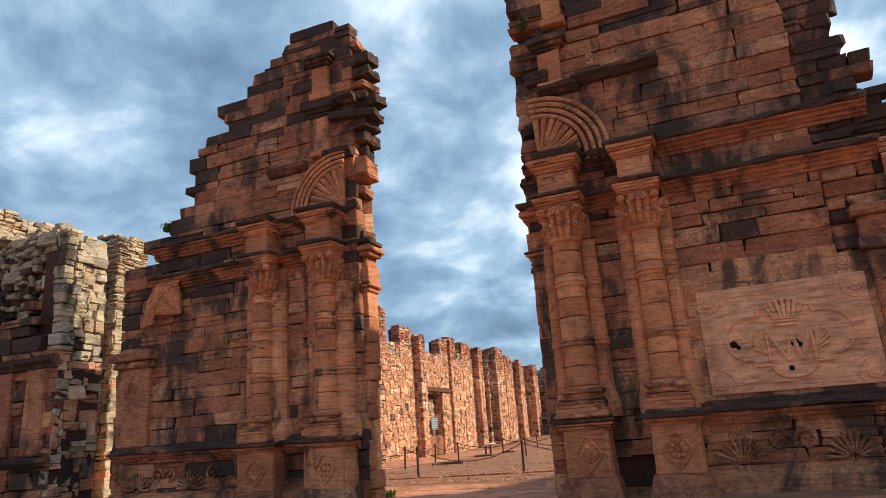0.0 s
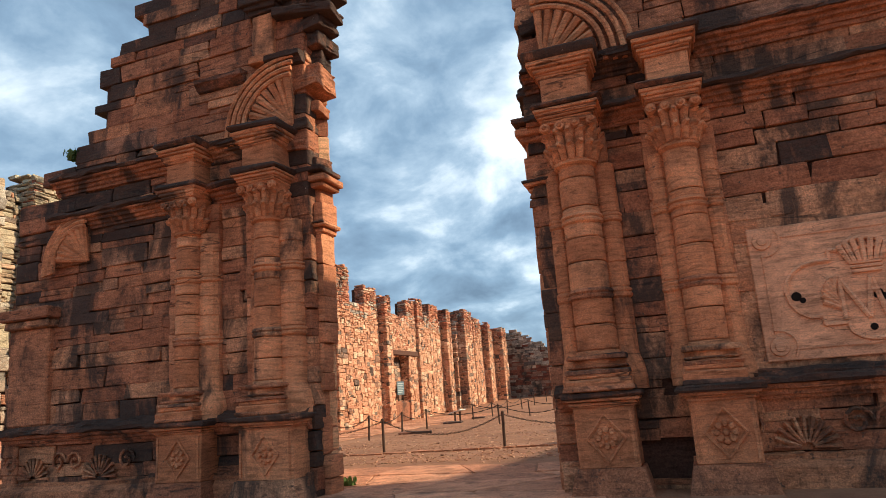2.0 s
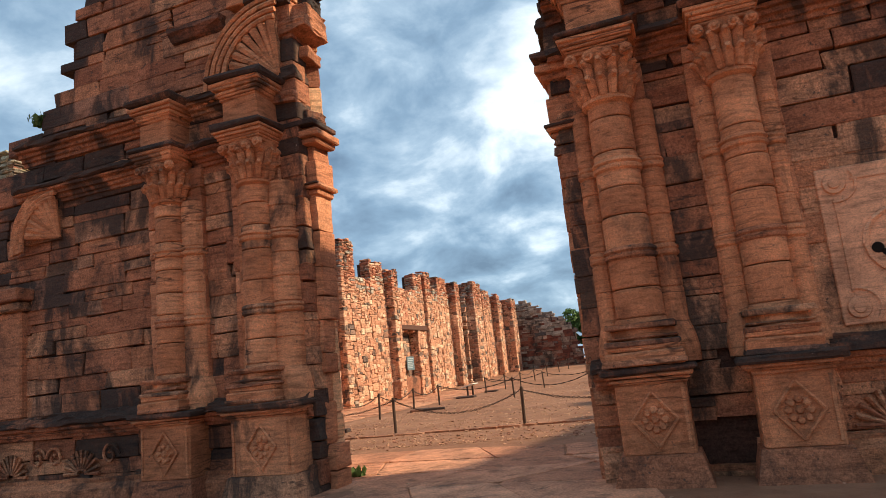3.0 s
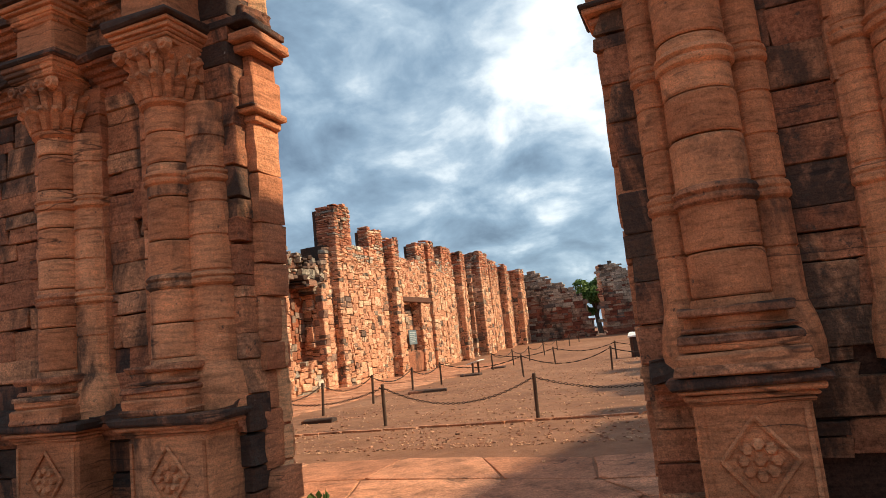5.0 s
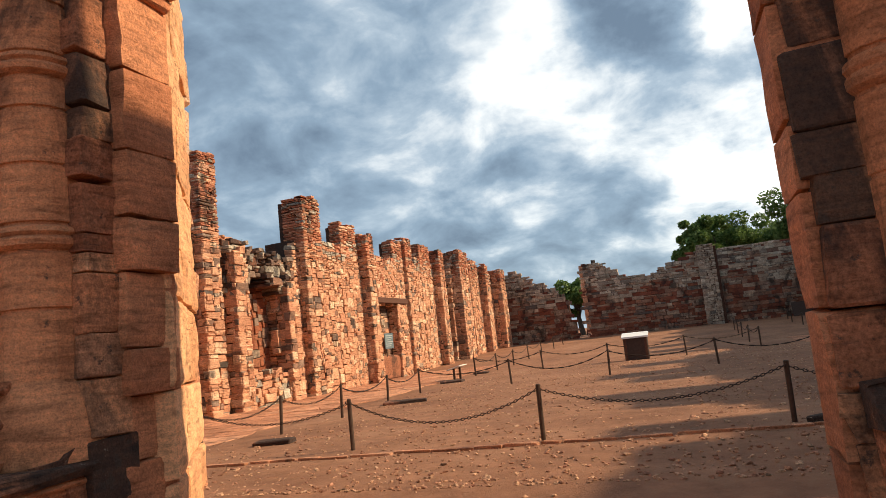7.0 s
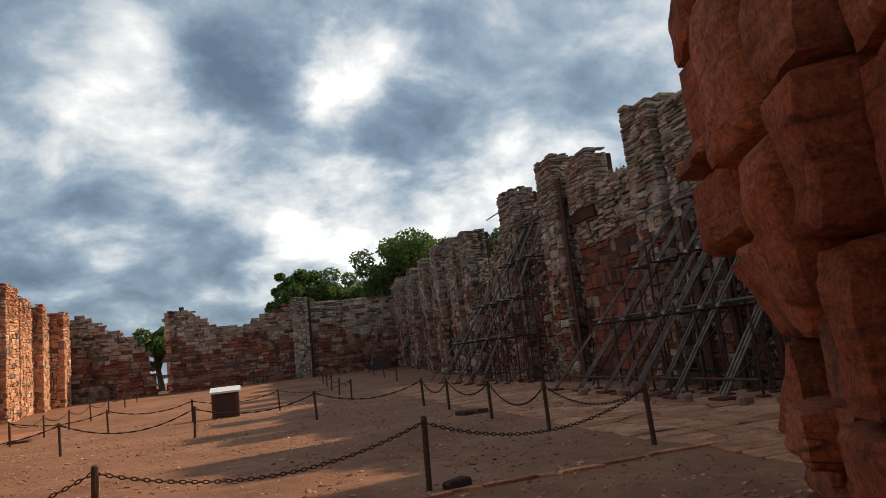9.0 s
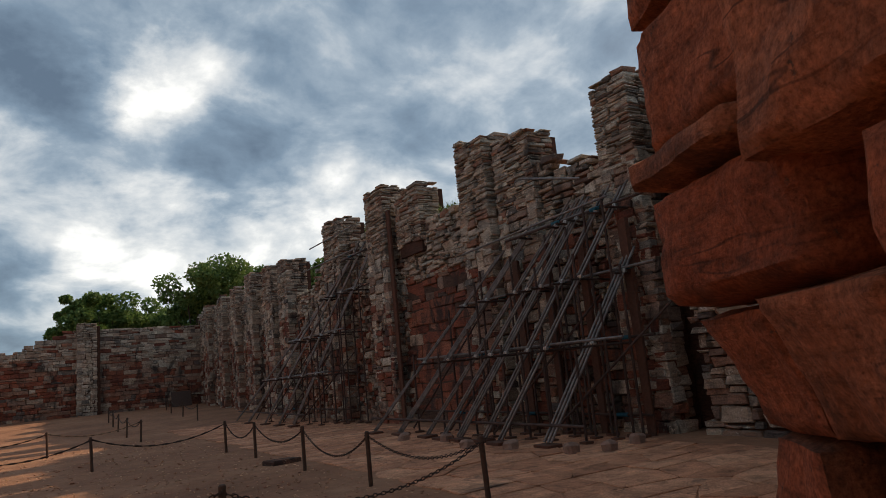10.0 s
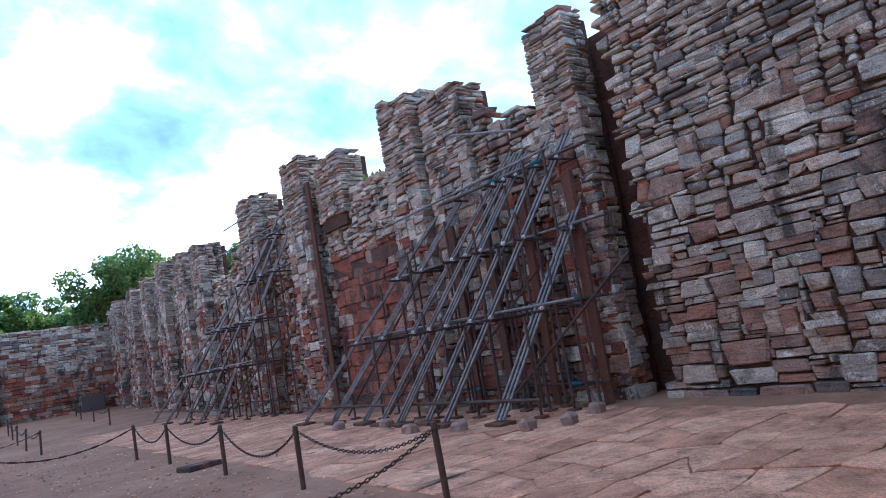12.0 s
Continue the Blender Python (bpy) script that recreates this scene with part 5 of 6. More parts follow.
pier_pick = lambda u, z, r: 3 if FIRST_PIER and r.rand() < 0.8 else (4 if r.rand() < 0.75 else 2 if r.rand() < 0.5 else 0) if z > 6.3 else (1 if r.rand() < 0.18 else 0)
for i, (a, b, z, o) in enumerate([(15.7, 16.9, 8.3, 0.45), (26.6, 27.5, 8.95, 0.45), (28.0, 28.7, 5.6, 0.65), (31.5, 32.3, 4.7, 0.5), (33.2, 34.7, 8.5, 0.42), (37.3, 39.0, 7.95, 0.0), (39.15, 39.95, 7.55, 0.5),
                                  (43.5, 44.9, 7.8, 0.02), (45.0, 46.0, 7.95, 0.22), (47.8, 49.6, 8.0, 0.02), (50.0, 50.9, 7.7, 0.55), (53.9, 55.9, 8.1, 0.7), (56.2, 57.0, 7.9, 0.35), (58.2, 60.2, 7.9, 0.1), (60.9, 61.8, 7.6, 0.6), (64.6, 66.2, 7.4, 0.9)]):
    FIRST_PIER = i == 0
    pier(wall_left, 1, LX, a, b, z, o, 100 + 5 * i, left_mats, pier_pick, g_left(a), near=20 < a < 41)

# ---- right long wall, with piers, a lost patch and a deep joint ----
g_right = lambda u: height(RX, u)
right_base = profile((11.6, 8.6), (15.3, 8.1), (18.8, 7.6), (20.95, 7.35), (21.0, 5.9), (22.9, 6.15), (25.0, 6.45), (28.3, 6.3), (30.9, 6.55), (34.8, 7.0), (37.2, 7.1), (39.8, 6.8), (42.0, 5.8), (44.9, 6.2),
                     (50, 6.9), (56, 7.2), (62, 7.4), (68, 7.6))
wall_right = wall("wall_east", place_right(RX), 11.6, 68.0, steps_profile(right_base, [(20.72, 21.55, 0.0)]), 1.5, "long ruined nave wall of grey and dark red sandstone blocks", g_right, inset=0.09, mat=mortar)
# near-black sheet set deep in the split, its shade put into the colour
part("deep_joint", core(place_right(RX + 0.9), 20.6, 22.0, lambda u: 7.4, lambda u: 0.0, 0.5), core_mat, wall_right, "near-black backing that paints the shade in the wall's open split")


def right_pick(u, z, r):
    """Grey lichened stones above; below, where the face has been stripped, dark red ones."""
    if z > 4.3 + 0.5 * math.sin(u * 0.9):
        return 0 if r.rand() < 0.85 else 1
    if u > 21.5 and r.rand() < 0.32:
        return 2
    return 1 if r.rand() < (0.6 if u > 21.5 or z < 2.2 else 0.38) else 0


right_mats = [stone_grey, stone_wallred, stone_lost]
masonry(wall_right, place_right(RX), 11.6, 20.78, right_base, 0.3, 0.44, right_mats, 201, near=(14.5, 20.78), nmax=300, pick=right_pick, bottom=g_right, proud=0.05, jit=0.04, bevel=0.03, gap=0.018, wave=0.12, fray=0.22, rubble=lambda z: [(0.62, 0.25, 3), (0.5, 0.18, 4), (0.30, 0.10, 4), (0.8, 0.33, 1), (0.55, 0.11, 3)] if z < 4.4 else [(0.5, 0.13, 4), (0.36, 0.09, 4), (0.6, 0.19, 1)])
LOST = (27.7, 32.3, -1, 4.6)
masonry(wall_right, place_right(RX), 21.52, 68.0, right_base, 0.21, 0.44, right_mats, 202, near=(21.5, 27.0), nmax=280, holes=[LOST], pick=right_pick, bottom=g_right, proud=0.08, jit=0.045, gap=0.026, wave=0.08, fray=0.2, ragged=0.2, rubble=lambda z: [(0.5, 0.26, 3), (0.36, 0.17, 4), (0.25, 0.11, 3), (0.7, 0.32, 1)] if z < 4.4 else [(0.45, 0.14, 4), (0.3, 0.10, 4), (0.5, 0.2, 1)])
masonry(wall_right, place_right(RX + 0.07), LOST[0] - 0.2, LOST[1] + 0.2, lambda u: 4.8, 0.36, 0.6, [stone_lost, stone_wallred], 203, pick=lambda u, z, r: int(r.rand() < 0.15), near=(28, 31.5), nmax=60)
for i, (a, b, z, o) in enumerate([(21.52, 22.6, 7.7, 0.04), (24.75, 26.35, 7.5, 0.2), (26.5, 27.9, 7.95, 0.42), (30.6, 32.3, 7.75, 0.22), (32.7, 34.2, 8.25, 0.5), (37.0, 38.7, 8.1, 0.45),
                                  (43.8, 45.2, 7.7, 0.5), (46.6, 48.2, 7.9, 0.4), (50.2, 51.6, 8.1, 0.5), (54.2, 55.6, 7.8, 0.4), (58.0, 59.4, 7.8, 0.4), (62.6, 64.0, 7.7, 0.4)]):
    pier(wall_right, -1, RX, a, b, z, o, 300 + 5 * i, right_mats, right_pick, 5.9 if 30 < a < 31 else g_right(a), near=a < 30)

# ---- end wall, with its breach ----
end_top = profile((-18.2, 7.0), (-16.6, 7.3), (-15.7, 6.4), (-14.6, 5.9), (-13.2, 5.0), (-12.4, 4.3), (-11.9, 2.0), (-11.85, 0.0), (-11.05, 0.0), (-11.0, 7.1), (-9.3, 7.2), (-8.2, 6.3), (-7.4, 5.6), (-5.2, 5.5), (-3.6, 6.1),
                  (-1.8, 6.95), (7.3, 6.8))
g_end = lambda u: height(u, EY)
wall_end = wall("wall_south", place_front(EY), -18.3, 7.4, end_top, 1.4, "ruined end wall of weathered sandstone with a breach", g_end)
end_pick = lambda u, z, r: 0 if z > 4.2 + 0.7 * math.sin(u) and r.rand() < 0.8 else 1 + int(r.rand() < 0.4)
masonry(wall_end, place_front(EY), -18.3, 7.4, end_top, 0.24, 0.5, right_mats, 401, bottom=g_end, pick=end_pick)
masonry(wall_end, place_line((-11.02, EY + 1.3), (-11.02, EY)), 0, 1.3, lambda u: 7.0, 0.3, 0.6, [stone_tan], 402)
pier(wall_end, -1, -0.6, EY - 0.5, EY, 7.2, 0.7, 410, [stone_grey], lambda u, z, r: 0, g_end(0))
# the place goes on behind, outside the walls
back_wall = wall("wall_outer_north", place_front(-30.0), -60, 60, lambda u: 3.0, 1.0, "plain low wall behind the forecourt", lambda u: -0.5)
masonry(back_wall, place_left(-38.0), -30, 11, lambda u: 3.0, 0.5, 1.2, [stone_tan], 420, bottom=lambda u: -0.5)


# ---- fence of posts and chains ----
def build_post():
    e = thing("fence_post", "slim rusty brown fence post set in red earth", "post", "chain fence posts")
    part("shaft", Shape().tube((0, 0, -0.12), (0, 0, 0.83), 0.036, 10).tube((0, 0, 0.83), (0, 0, 0.845), 0.036, 10, 0.022), rust, e)
    eye = Shape()
    n, m = 10, 5
    vs = [(0.042 + (0.022 + 0.006 * math.cos(b)) * math.cos(a), 0.006 * math.sin(b), 0.775 + (0.022 + 0.006 * math.cos(b)) * math.sin(a)) for a in [k * math.tau / n for k in range(n)] for b in [k * math.tau / m for k in range(m)]]
    eye.add(vs, [(i * m + j, ((i + 1) % n) * m + j, ((i + 1) % n) * m + (j + 1) % m, i * m + (j + 1) % m) for i in range(n) for j in range(m)])
    part("ring", eye, chain_mat, e)
    return e


POSTS = {"p": [(-12.05, 18.9), (-8.75, 18.65), (-5.47, 18.35), (-2.07, 18.8), (1.21, 19.3)],
         "e": [(1.21, 19.3), (0.92, 22.15), (0.92, 25.25), (0.95, 28.9), (0.85, 31.5)],
         "w": [(-12.05, 18.9), (-11.95, 21.45), (-11.8, 24.0), (-11.9, 27.1), (-12.0, 30.0)],
         "c": [(-12.0, 30.0), (-8.98, 30.75), (-5.74, 31.0), (-2.4, 31.5), (0.85, 31.5)],
         "f": [(-12.3, 37.6), (-9.35, 38.2), (-6.5, 38.5), (-3.3, 38.8), (-0.2, 40.9)],
         "g": [(-0.2, 40.9), (-0.3, 44.9), (-0.3, 48.7), (-0.2, 52.5), (-0.1, 56.5)],
         "h": [(-12.3, 37.6), (-12.2, 41.0), (-12.2, 44.5), (-12.1, 48.0), (-12.1, 52.0), (-12.0, 56.0), (-12.0, 60.0)],
         "i": [(3.6, 50.0), (3.65, 54.6), (3.7, 59.1), (4.0, 63.0)]}
first_post, seen_posts = None, {}
rng = np.random.RandomState(5)
for row in POSTS.values():
    for x, y in row:
        if (x, y) in seen_posts:
            continue
        m = Matrix.Translation((x, y, height(x, y))) @ Euler((rng.uniform(-0.03, 0.03), rng.uniform(-0.045, 0.045), rng.uniform(0, 6))).to_matrix().to_4x4()
        if first_post is None:
            first_post = build_post()
            first_post.matrix_basis = m
            seen_posts[x, y] = first_post
        else:
            seen_posts[x, y] = copy_thing(first_post, m)


def chain(a, b, sag, fine):
    """Hanging chain of links between two post tops."""
    za, zb = height(*a) + 0.775, height(*b) + 0.775
    n = int(math.hypot(b[0] - a[0], b[1] - a[1]) / (0.055 if fine else 0.16))
    at = lambda t: Vector((a[0] + (b[0] - a[0]) * t, a[1] + (b[1] - a[1]) * t, za + (zb - za) * t - sag * 4 * t * (1 - t)))
    s = Shape()
    for i in range(n):
        p, q = at(i / n), at((i + 1) / n)
        d = (q - p)
        c, w = (p + q) / 2, d.normalized()
        side = Vector((0, 0, 1)).cross(w).normalized() if i % 2 else Vector((0, 0, 1))
        ln, r = d.length * 0.66, (0.0065 if fine else 0.011)
        pts = [c + w * ln * math.cos(t) + side * (0.019 if fine else 0.012) * math.sin(t) for t in [k * math.tau / 6 for k in range(6)]]
        for k in range(6):
            s.tube(pts[k], pts[(k + 1) % 6], r, 4)
    ob = new("chain", s.mesh("chain", chain_mat))
    return tagged(ob, "rusty iron chain sagging between fence posts", "chain", "fence chains")


for key, row in POSTS.items():
    for i, (a, b) in enumerate(zip(row, row[1:])):
        chain(a, b, (0.34, 0.27, 0.40, 0.31)[(i + len(key)) % 4] if key in "pec" else 0.25, key in "pe" or (key == "w" and i < 2))


# ---- scaffold that shores the right wall ----
def coupler(parent, p):
    s = Shape().box(p[0] - 0.045, p[1] - 0.045, p[2] - 0.04, p[0] + 0.045, p[1] + 0.045, p[2] + 0.04, 0.004, 0.012).tube((p[0] - 0.07, p[1], p[2]), (p[0] + 0.07, p[1], p[2]), 0.02, 6)
    part("coupler", s, clamp_mat, parent, "pale metal pipe coupler")


def scaffold(struts, zs, label, seed, far):
    """Raking struts in pairs from the ground to the wall, tied by ledgers, standards and braces. struts: foot y, head y, head z."""
    rng = np.random.RandomState(seed)
    e = thing("scaffold", label, "scaffold")
    g = 0.03
    feet, heads = [], []
    for i, (yf, yh, zh) in enumerate(struts):
        foot, head = Vector((4.85 + rng.uniform(-0.1, 0.1), yf, g + 0.08)), Vector((6.88, yh, zh))
        feet.append(foot), heads.append(head)
        for off in ((0.0, 0.10, 0.21) if i % 3 == 1 else (0.0, 0.11)):
            o = Vector((0, off, 0))
            part("raking_strut", Shape().tube(foot + o, head + o + (head - foot) * rng.uniform(0.02, 0.06), 0.028, 8), pipe_mat, e)
        part("base_plate", Shape().box(foot.x - 0.18, yf - 0.12, g - 0.05, foot.x + 0.18, yf + 0.34, g + 0.05, 0.006, 0.01), timber, e, "dark timber sole plate")
        for z in zs[1:]:
            t = (z - foot.z) / (head.z - foot.z)
            if 0 < t < 1:
                p = foot + (head - foot) * t
                coupler(e, tuple(p))
                part("transom", Shape().tube((p.x - 0.3, p.y, z - 0.05), (7.1, p.y + rng.uniform(-0.2, 0.2), z - 0.05), 0.026, 8), pipe_rust, e)
        for x, k in ((5.5, 0.33), (6.1, 0.62), (6.6, 0.86)):
            p = foot + (head - foot) * k
            part("standard", Shape().tube((x, p.y, g), (x, p.y, p.z + rng.uniform(0.1, 0.9)), 0.027, 8), pipe_rust, e)
            part("base_plate", Shape().box(x - 0.1, p.y - 0.1, g - 0.05, x + 0.1, p.y + 0.1, g + 0.03, 0.004, 0.008), timber, e)
    ya, yb = min(f.y for f in feet), max(f.y for f in feet)
    for z in zs:
        for side, r in ((0, 0.03), (1, 0.026)):
            ys = []
            for f, h in zip(feet, heads):
                t = min(1.0, (z - f.z) / (h.z - f.z))
                if (z - f.z) / (h.z - f.z) <= 1.02:
                    ys.append((f + (h - f) * t))
            if len(ys) < 2:
                continue
            a, b = min(ys, key=lambda q: q.y), max(ys, key=lambda q: q.y)
            x = a.x if side == 0 else 6.75
            part("ledger", Shape().tube((x, a.y - 0.8, z + 0.06), (x, b.y + 0.8, z + 0.06 + rng.uniform(-0.06, 0.06)), r, 8), pipe_rust if side or z < 1 else pipe_mat, e)
            for k in range(3):
                q = ys[(k * 3 + 1) % len(ys)]
                if not far or k == 0:
                    part("pipe_end", Shape().tube((6.75, q.y - 0.15, z + 0.06), (6.75, q.y + 0.15, z + 0.06), 0.042, 8), blue_mat, e, "blue painted coupler sleeve")
    for k in range(4):
        y = ya + (yb - ya) * (k + 0.3) / 4
        part("brace", Shape().tube((5.3, y, 0.15), (6.75, y - 2.4, 2.6 + 0.3 * k), 0.024, 8), pipe_rust, e)
    part("top_rail", Shape().tube((6.5, 22.5, 5.45), (6.6, 24.7, 6.1), 0.028, 8) if not far else Shape().tube((6.6, 35.0, 7.3), (6.6, 39.8, 7.35), 0.028, 8), pipe_mat, e)
    part("top_rail", Shape().tube((6.6, 21.9, 4.9), (6.6, 27.6, 4.75), 0.028, 8) if not far else Shape().tube((6.6, 35.0, 6.4), (6.6, 41.0, 6.5), 0.028, 8), pipe_mat, e)
    return e


scaffold([(30.3, 26.3, 4.4), (28.9, 24.9, 4.75), (27.3, 23.5, 5.0), (26.4, 23.2, 5.0), (25.6, 22.9, 4.95), (24.8, 22.3, 4.95), (24.0, 21.75, 4.95), (22.5, 21.7, 3.65)],
         [0.35, 1.9, 3.3, 4.7], "steel pipe scaffold with raking struts shoring the split wall", 501, False)
scaffold([(46.4, 36.6, 5.8), (44.0, 36.0, 6.2), (41.5, 35.6, 6.4), (39.5, 34.9, 6.4), (37.8, 34.4, 6.0)],
         [0.4, 1.9, 3.4, 4.9, 6.2], "rusty pipe scaffold shoring the farther wall", 502, True)
for y, z1 in ((32.45, 7.3), (32.85, 7.1)):
    ob = new("shoring_plank", Shape().box(6.86, y, -0.03, 6.94, y + 0.24, z1, 0.01, 0.01).mesh("shoring_plank", timber))
    tagged(ob, "long upright rust-coloured plank against a wall pier", "plank", "shoring planks")


for y, z1 in ((21.72, 4.4), (23.05, 4.3), (24.3, 4.4), (25.5, 4.2)):
    ob = new("shoring_plank", Shape().box(6.84, y, -0.03, 6.92, y + 0.22, z1, 0.02, 0.01).mesh("shoring_plank", timber))
    tagged(ob, "dark upright plank between the scaffold and the wall", "plank", "shoring planks")


def block_thing(name, shape, mat, label, category, group=""):
    return tagged(new(name, shape.mesh(name, mat)), label, category, group)


for i, (x, y) in enumerate([(4.55, 21.6), (4.4, 23.2), (4.15, 24.4), (4.6, 26.0), (5.0, 21.1), (5.9, 21.3), (4.3, 27.6)]):
    block_thing("footing_stone", Shape().box(x - 0.13, y - 0.13, -0.03, x + 0.13, y + 0.13, 0.20, 0.02, 0.05), concrete, "small red-dusted block at the scaffold foot", "stone block", "scaffold footing blocks")

# ---- display case, plaque and low signs ----
case = thing("display_case", "dark brown display case with a sloping white lid on the earth", "display case", at=(-5.3, 38.75, 0.0))
part("body", Shape().box(-0.5, -0.35, -0.03, 0.5, 0.35, 0.92, 0.0, 0.015), box_mat, case)
part("lid", Shape().add([(-0.56, -0.42, 0.93), (0.56, -0.42, 0.93), (0.56, 0.42, 1.08), (-0.56, 0.42, 1.08), (-0.56, -0.42, 1.0), (0.56, -0.42, 1.0), (0.56, 0.42, 1.16), (-0.56, 0.42, 1.16)],
                        [(0, 3, 2, 1), (4, 5, 6, 7), (0, 1, 5, 4), (1, 2, 6, 5), (2, 3, 7, 6), (3, 0, 4, 7)]), white_mat, case, "sloping white lid")
for sx in (-0.42, 0.42):
    part("leg", Shape().box(sx - 0.05, -0.38, -0.05, sx + 0.05, -0.34, 0.9, 0.0, 0.006), timber, case)
plaque = thing("plaque", "blue-grey lettered plaque fixed in the blocked doorway", "plaque", at=(LX - 0.20, 42.35, 2.05))
part("plate", Shape().box(-0.02, -0.55, -0.42, 0.03, 0.55, 0.42, 0.0, 0.01), sign_mat, plaque)
for k in range(6):
    part("line_of_writing", Shape().box(0.03, -0.45, 0.26 - 0.11 * k, 0.034, 0.45 - 0.12 * (k % 3), 0.30 - 0.11 * k), line_mat, plaque)
part("stand", Shape().tube((-0.0, -0.4, -2.1), (-0.0, -0.4, -0.4), 0.03, 8).tube((0, 0.4, -2.1), (0, 0.4, -0.4), 0.03, 8), rust, plaque)
low = thing("low_sign", "low white sign board on short legs", "sign", at=(-12.6, 35.9, 0.0))
part("board", Shape().add([(-0.3, -0.5, 0.42), (0.3, -0.5, 0.58), (0.3, 0.5, 0.58), (-0.3, 0.5, 0.42), (-0.3, -0.5, 0.46), (0.3, -0.5, 0.62), (0.3, 0.5, 0.62), (-0.3, 0.5, 0.46)],
                          [(0, 3, 2, 1), (4, 5, 6, 7), (0, 1, 5, 4), (1, 2, 6, 5), (2, 3, 7, 6), (3, 0, 4, 7)]), white_mat, low)
for sy in (-0.4, 0.4):
    part("leg", Shape().box(-0.04, sy - 0.04, -0.05, 0.04, sy + 0.04, 0.5), rust, low)
grey_board = thing("leaning_board", "dark board leaning at the end wall", "board", at=(5.6, 66.6, height(5.6, 66.6)))
part("panel", Shape().add([(-0.7, -0.25, 0), (0.7, -0.25, 0), (0.7, 0.25, 1.1), (-0.7, 0.25, 1.1), (-0.7, -0.19, 0), (0.7, -0.19, 0), (0.7, 0.31, 1.1), (-0.7, 0.31, 1.1)],
                          [(0, 1, 2, 3), (7, 6, 5, 4), (0, 4, 5, 1), (1, 5, 6, 2), (2, 6, 7, 3), (3, 7, 4, 0)]), box_mat, grey_board)

# flat grave-like slabs lying in the nave
for x, y, w, d, rz in ((-11.2, 20.05, 0.75, 0.45, 12), (-11.2, 26.75, 1.25, 0.5, 20), (-12.3, 34.3, 0.9, 0.6, 5), (-12.45, 39.0, 0.7, 0.5, 8), (1.0, 27.0, 0.7, 0.5, 14), (-1.75, 18.75, 0.35, 0.16, 30)):
    ob = block_thing("floor_slab", Shape().box(-w / 2, -d / 2, -0.03, w / 2, d / 2, 0.09, 0.015, 0.02), stone_black, "dark flat stone slab lying on the earth", "stone slab", "lying slabs")
    ob.matrix_basis = pose(x, y, height(x, y), 0, 0, rz)

# ---- kerb that edges the earth bed, and paving ----
kerb = tagged(new("kerb"), "thin line of edging stones along the earth bed", "kerb", kind="structure")
rng = np.random.RandomState(77)
x = -12.0
while x < 1.6:
    w = rng.uniform(0.25, 0.8)
    y = 18.45 + 0.07 * (x + 2) + 0.04 * math.sin(3 * x)
    LATER.append(("edging_stone", slab_mat, rng.randint(10), Matrix.Translation((x + w / 2, y, 0.0)) @ Euler((0, 0, rng.uniform(-0.05, 0.08))).to_matrix().to_4x4() @ Matrix.Diagonal((w - 0.02, 0.09, 0.075, 1)), kerb))
    x += w


def flagstones(name, x0, x1, y0, y1, sx, sy, seed, keep, label, mat=slab_mat, up=0.016, loose=300):
    """Uneven slabs on a jittered net, laid with open joints."""
    rng = np.random.RandomState(seed)
    parent = tagged(new(name), label, "paving", kind="structure")
    nx, ny = int((x1 - x0) / sx), int((y1 - y0) / sy)
    shift = rng.uniform(-0.35, 0.35, ny + 1)
    px = np.array([[x0 + sx * (i + (shift[j] if 0 < i < nx else 0)) + rng.uniform(-0.22, 0.22) * sx for i in range(nx + 1)] for j in range(ny + 1)])
    py = np.array([[y0 + sy * j + rng.uniform(-0.2, 0.2) * sy for i in range(nx + 1)] for j in range(ny + 1)])
    rest, count = Shape(), 0
    for j in range(ny):
        for i in range(nx):
            q = [(px[j, i], py[j, i]), (px[j, i + 1], py[j, i + 1]), (px[j + 1, i + 1], py[j + 1, i + 1]), (px[j + 1, i], py[j + 1, i])]
            cx, cy = sum(a for a, b in q) / 4, sum(b for a, b in q) / 4
            if not keep(cx, cy) or rng.rand() < 0.008:
                continue
            ring = []
            for k in range(4):
                (a, b), (c, d) = q[k], q[(k + 1) % 4]
                for t in (0.06, 0.5, 0.94):
                    ring.append((a + (c - a) * t + rng.uniform(-0.02, 0.02), b + (d - b) * t + rng.uniform(-0.02, 0.02)))
            n = len(ring)
            z = height(cx, cy) + up + rng.uniform(-0.006, 0.012)
            sl = (height(cx, cy + 0.5) - height(cx, cy - 0.5))
            shrink = 0.012 / min(sx, sy)
            vs = []
            for f_, dz in ((1 - shrink, -0.05), (1 - shrink, -0.008), (1 - 2.4 * shrink, 0.0)):
                vs += [(cx + (a - cx) * f_, cy + (b - cy) * f_, z + dz + sl * (b - cy)) for a, b in ring]
            fs = [tuple(range(2 * n, 3 * n))] + [(r * n + k, r * n + (k + 1) % n, (r + 1) * n + (k + 1) % n, (r + 1) * n + k) for r in (0, 1) for k in range(n)]
            if count < loose:
                count += 1
                part("flagstone", Shape().add(vs, fs), mat, parent)
            else:
                rest.add(vs, fs)
    if rest.v:
        part("flagstones", rest, mat, parent)["kind"] = "stuff"
    return parent


flagstones("pavement_gate", -13.5, 7.0, -1.5, 15.6, 1.45, 1.15, 601, lambda x, y: not (y > 10.5 and (x < -7.2 or x > -2.0) and y < 13.6) and not (y > 13.6 and (x < -9 or x > 1.2)), "worn red flagstones before and in the gate", loose=200)
flagstones("pavement_east", 1.5, 7.1, 13.6, 46.0, 0.80, 0.55, 602, lambda x, y: x > 1.45, "uneven red flagstones along the shored wall", loose=290)
flagstones("pavement_west", -18.1, -12.6, 14.0, 46.0, 1.0, 0.85, 603, lambda x, y: True, "worn red flagstones along the tan wall", loose=120)


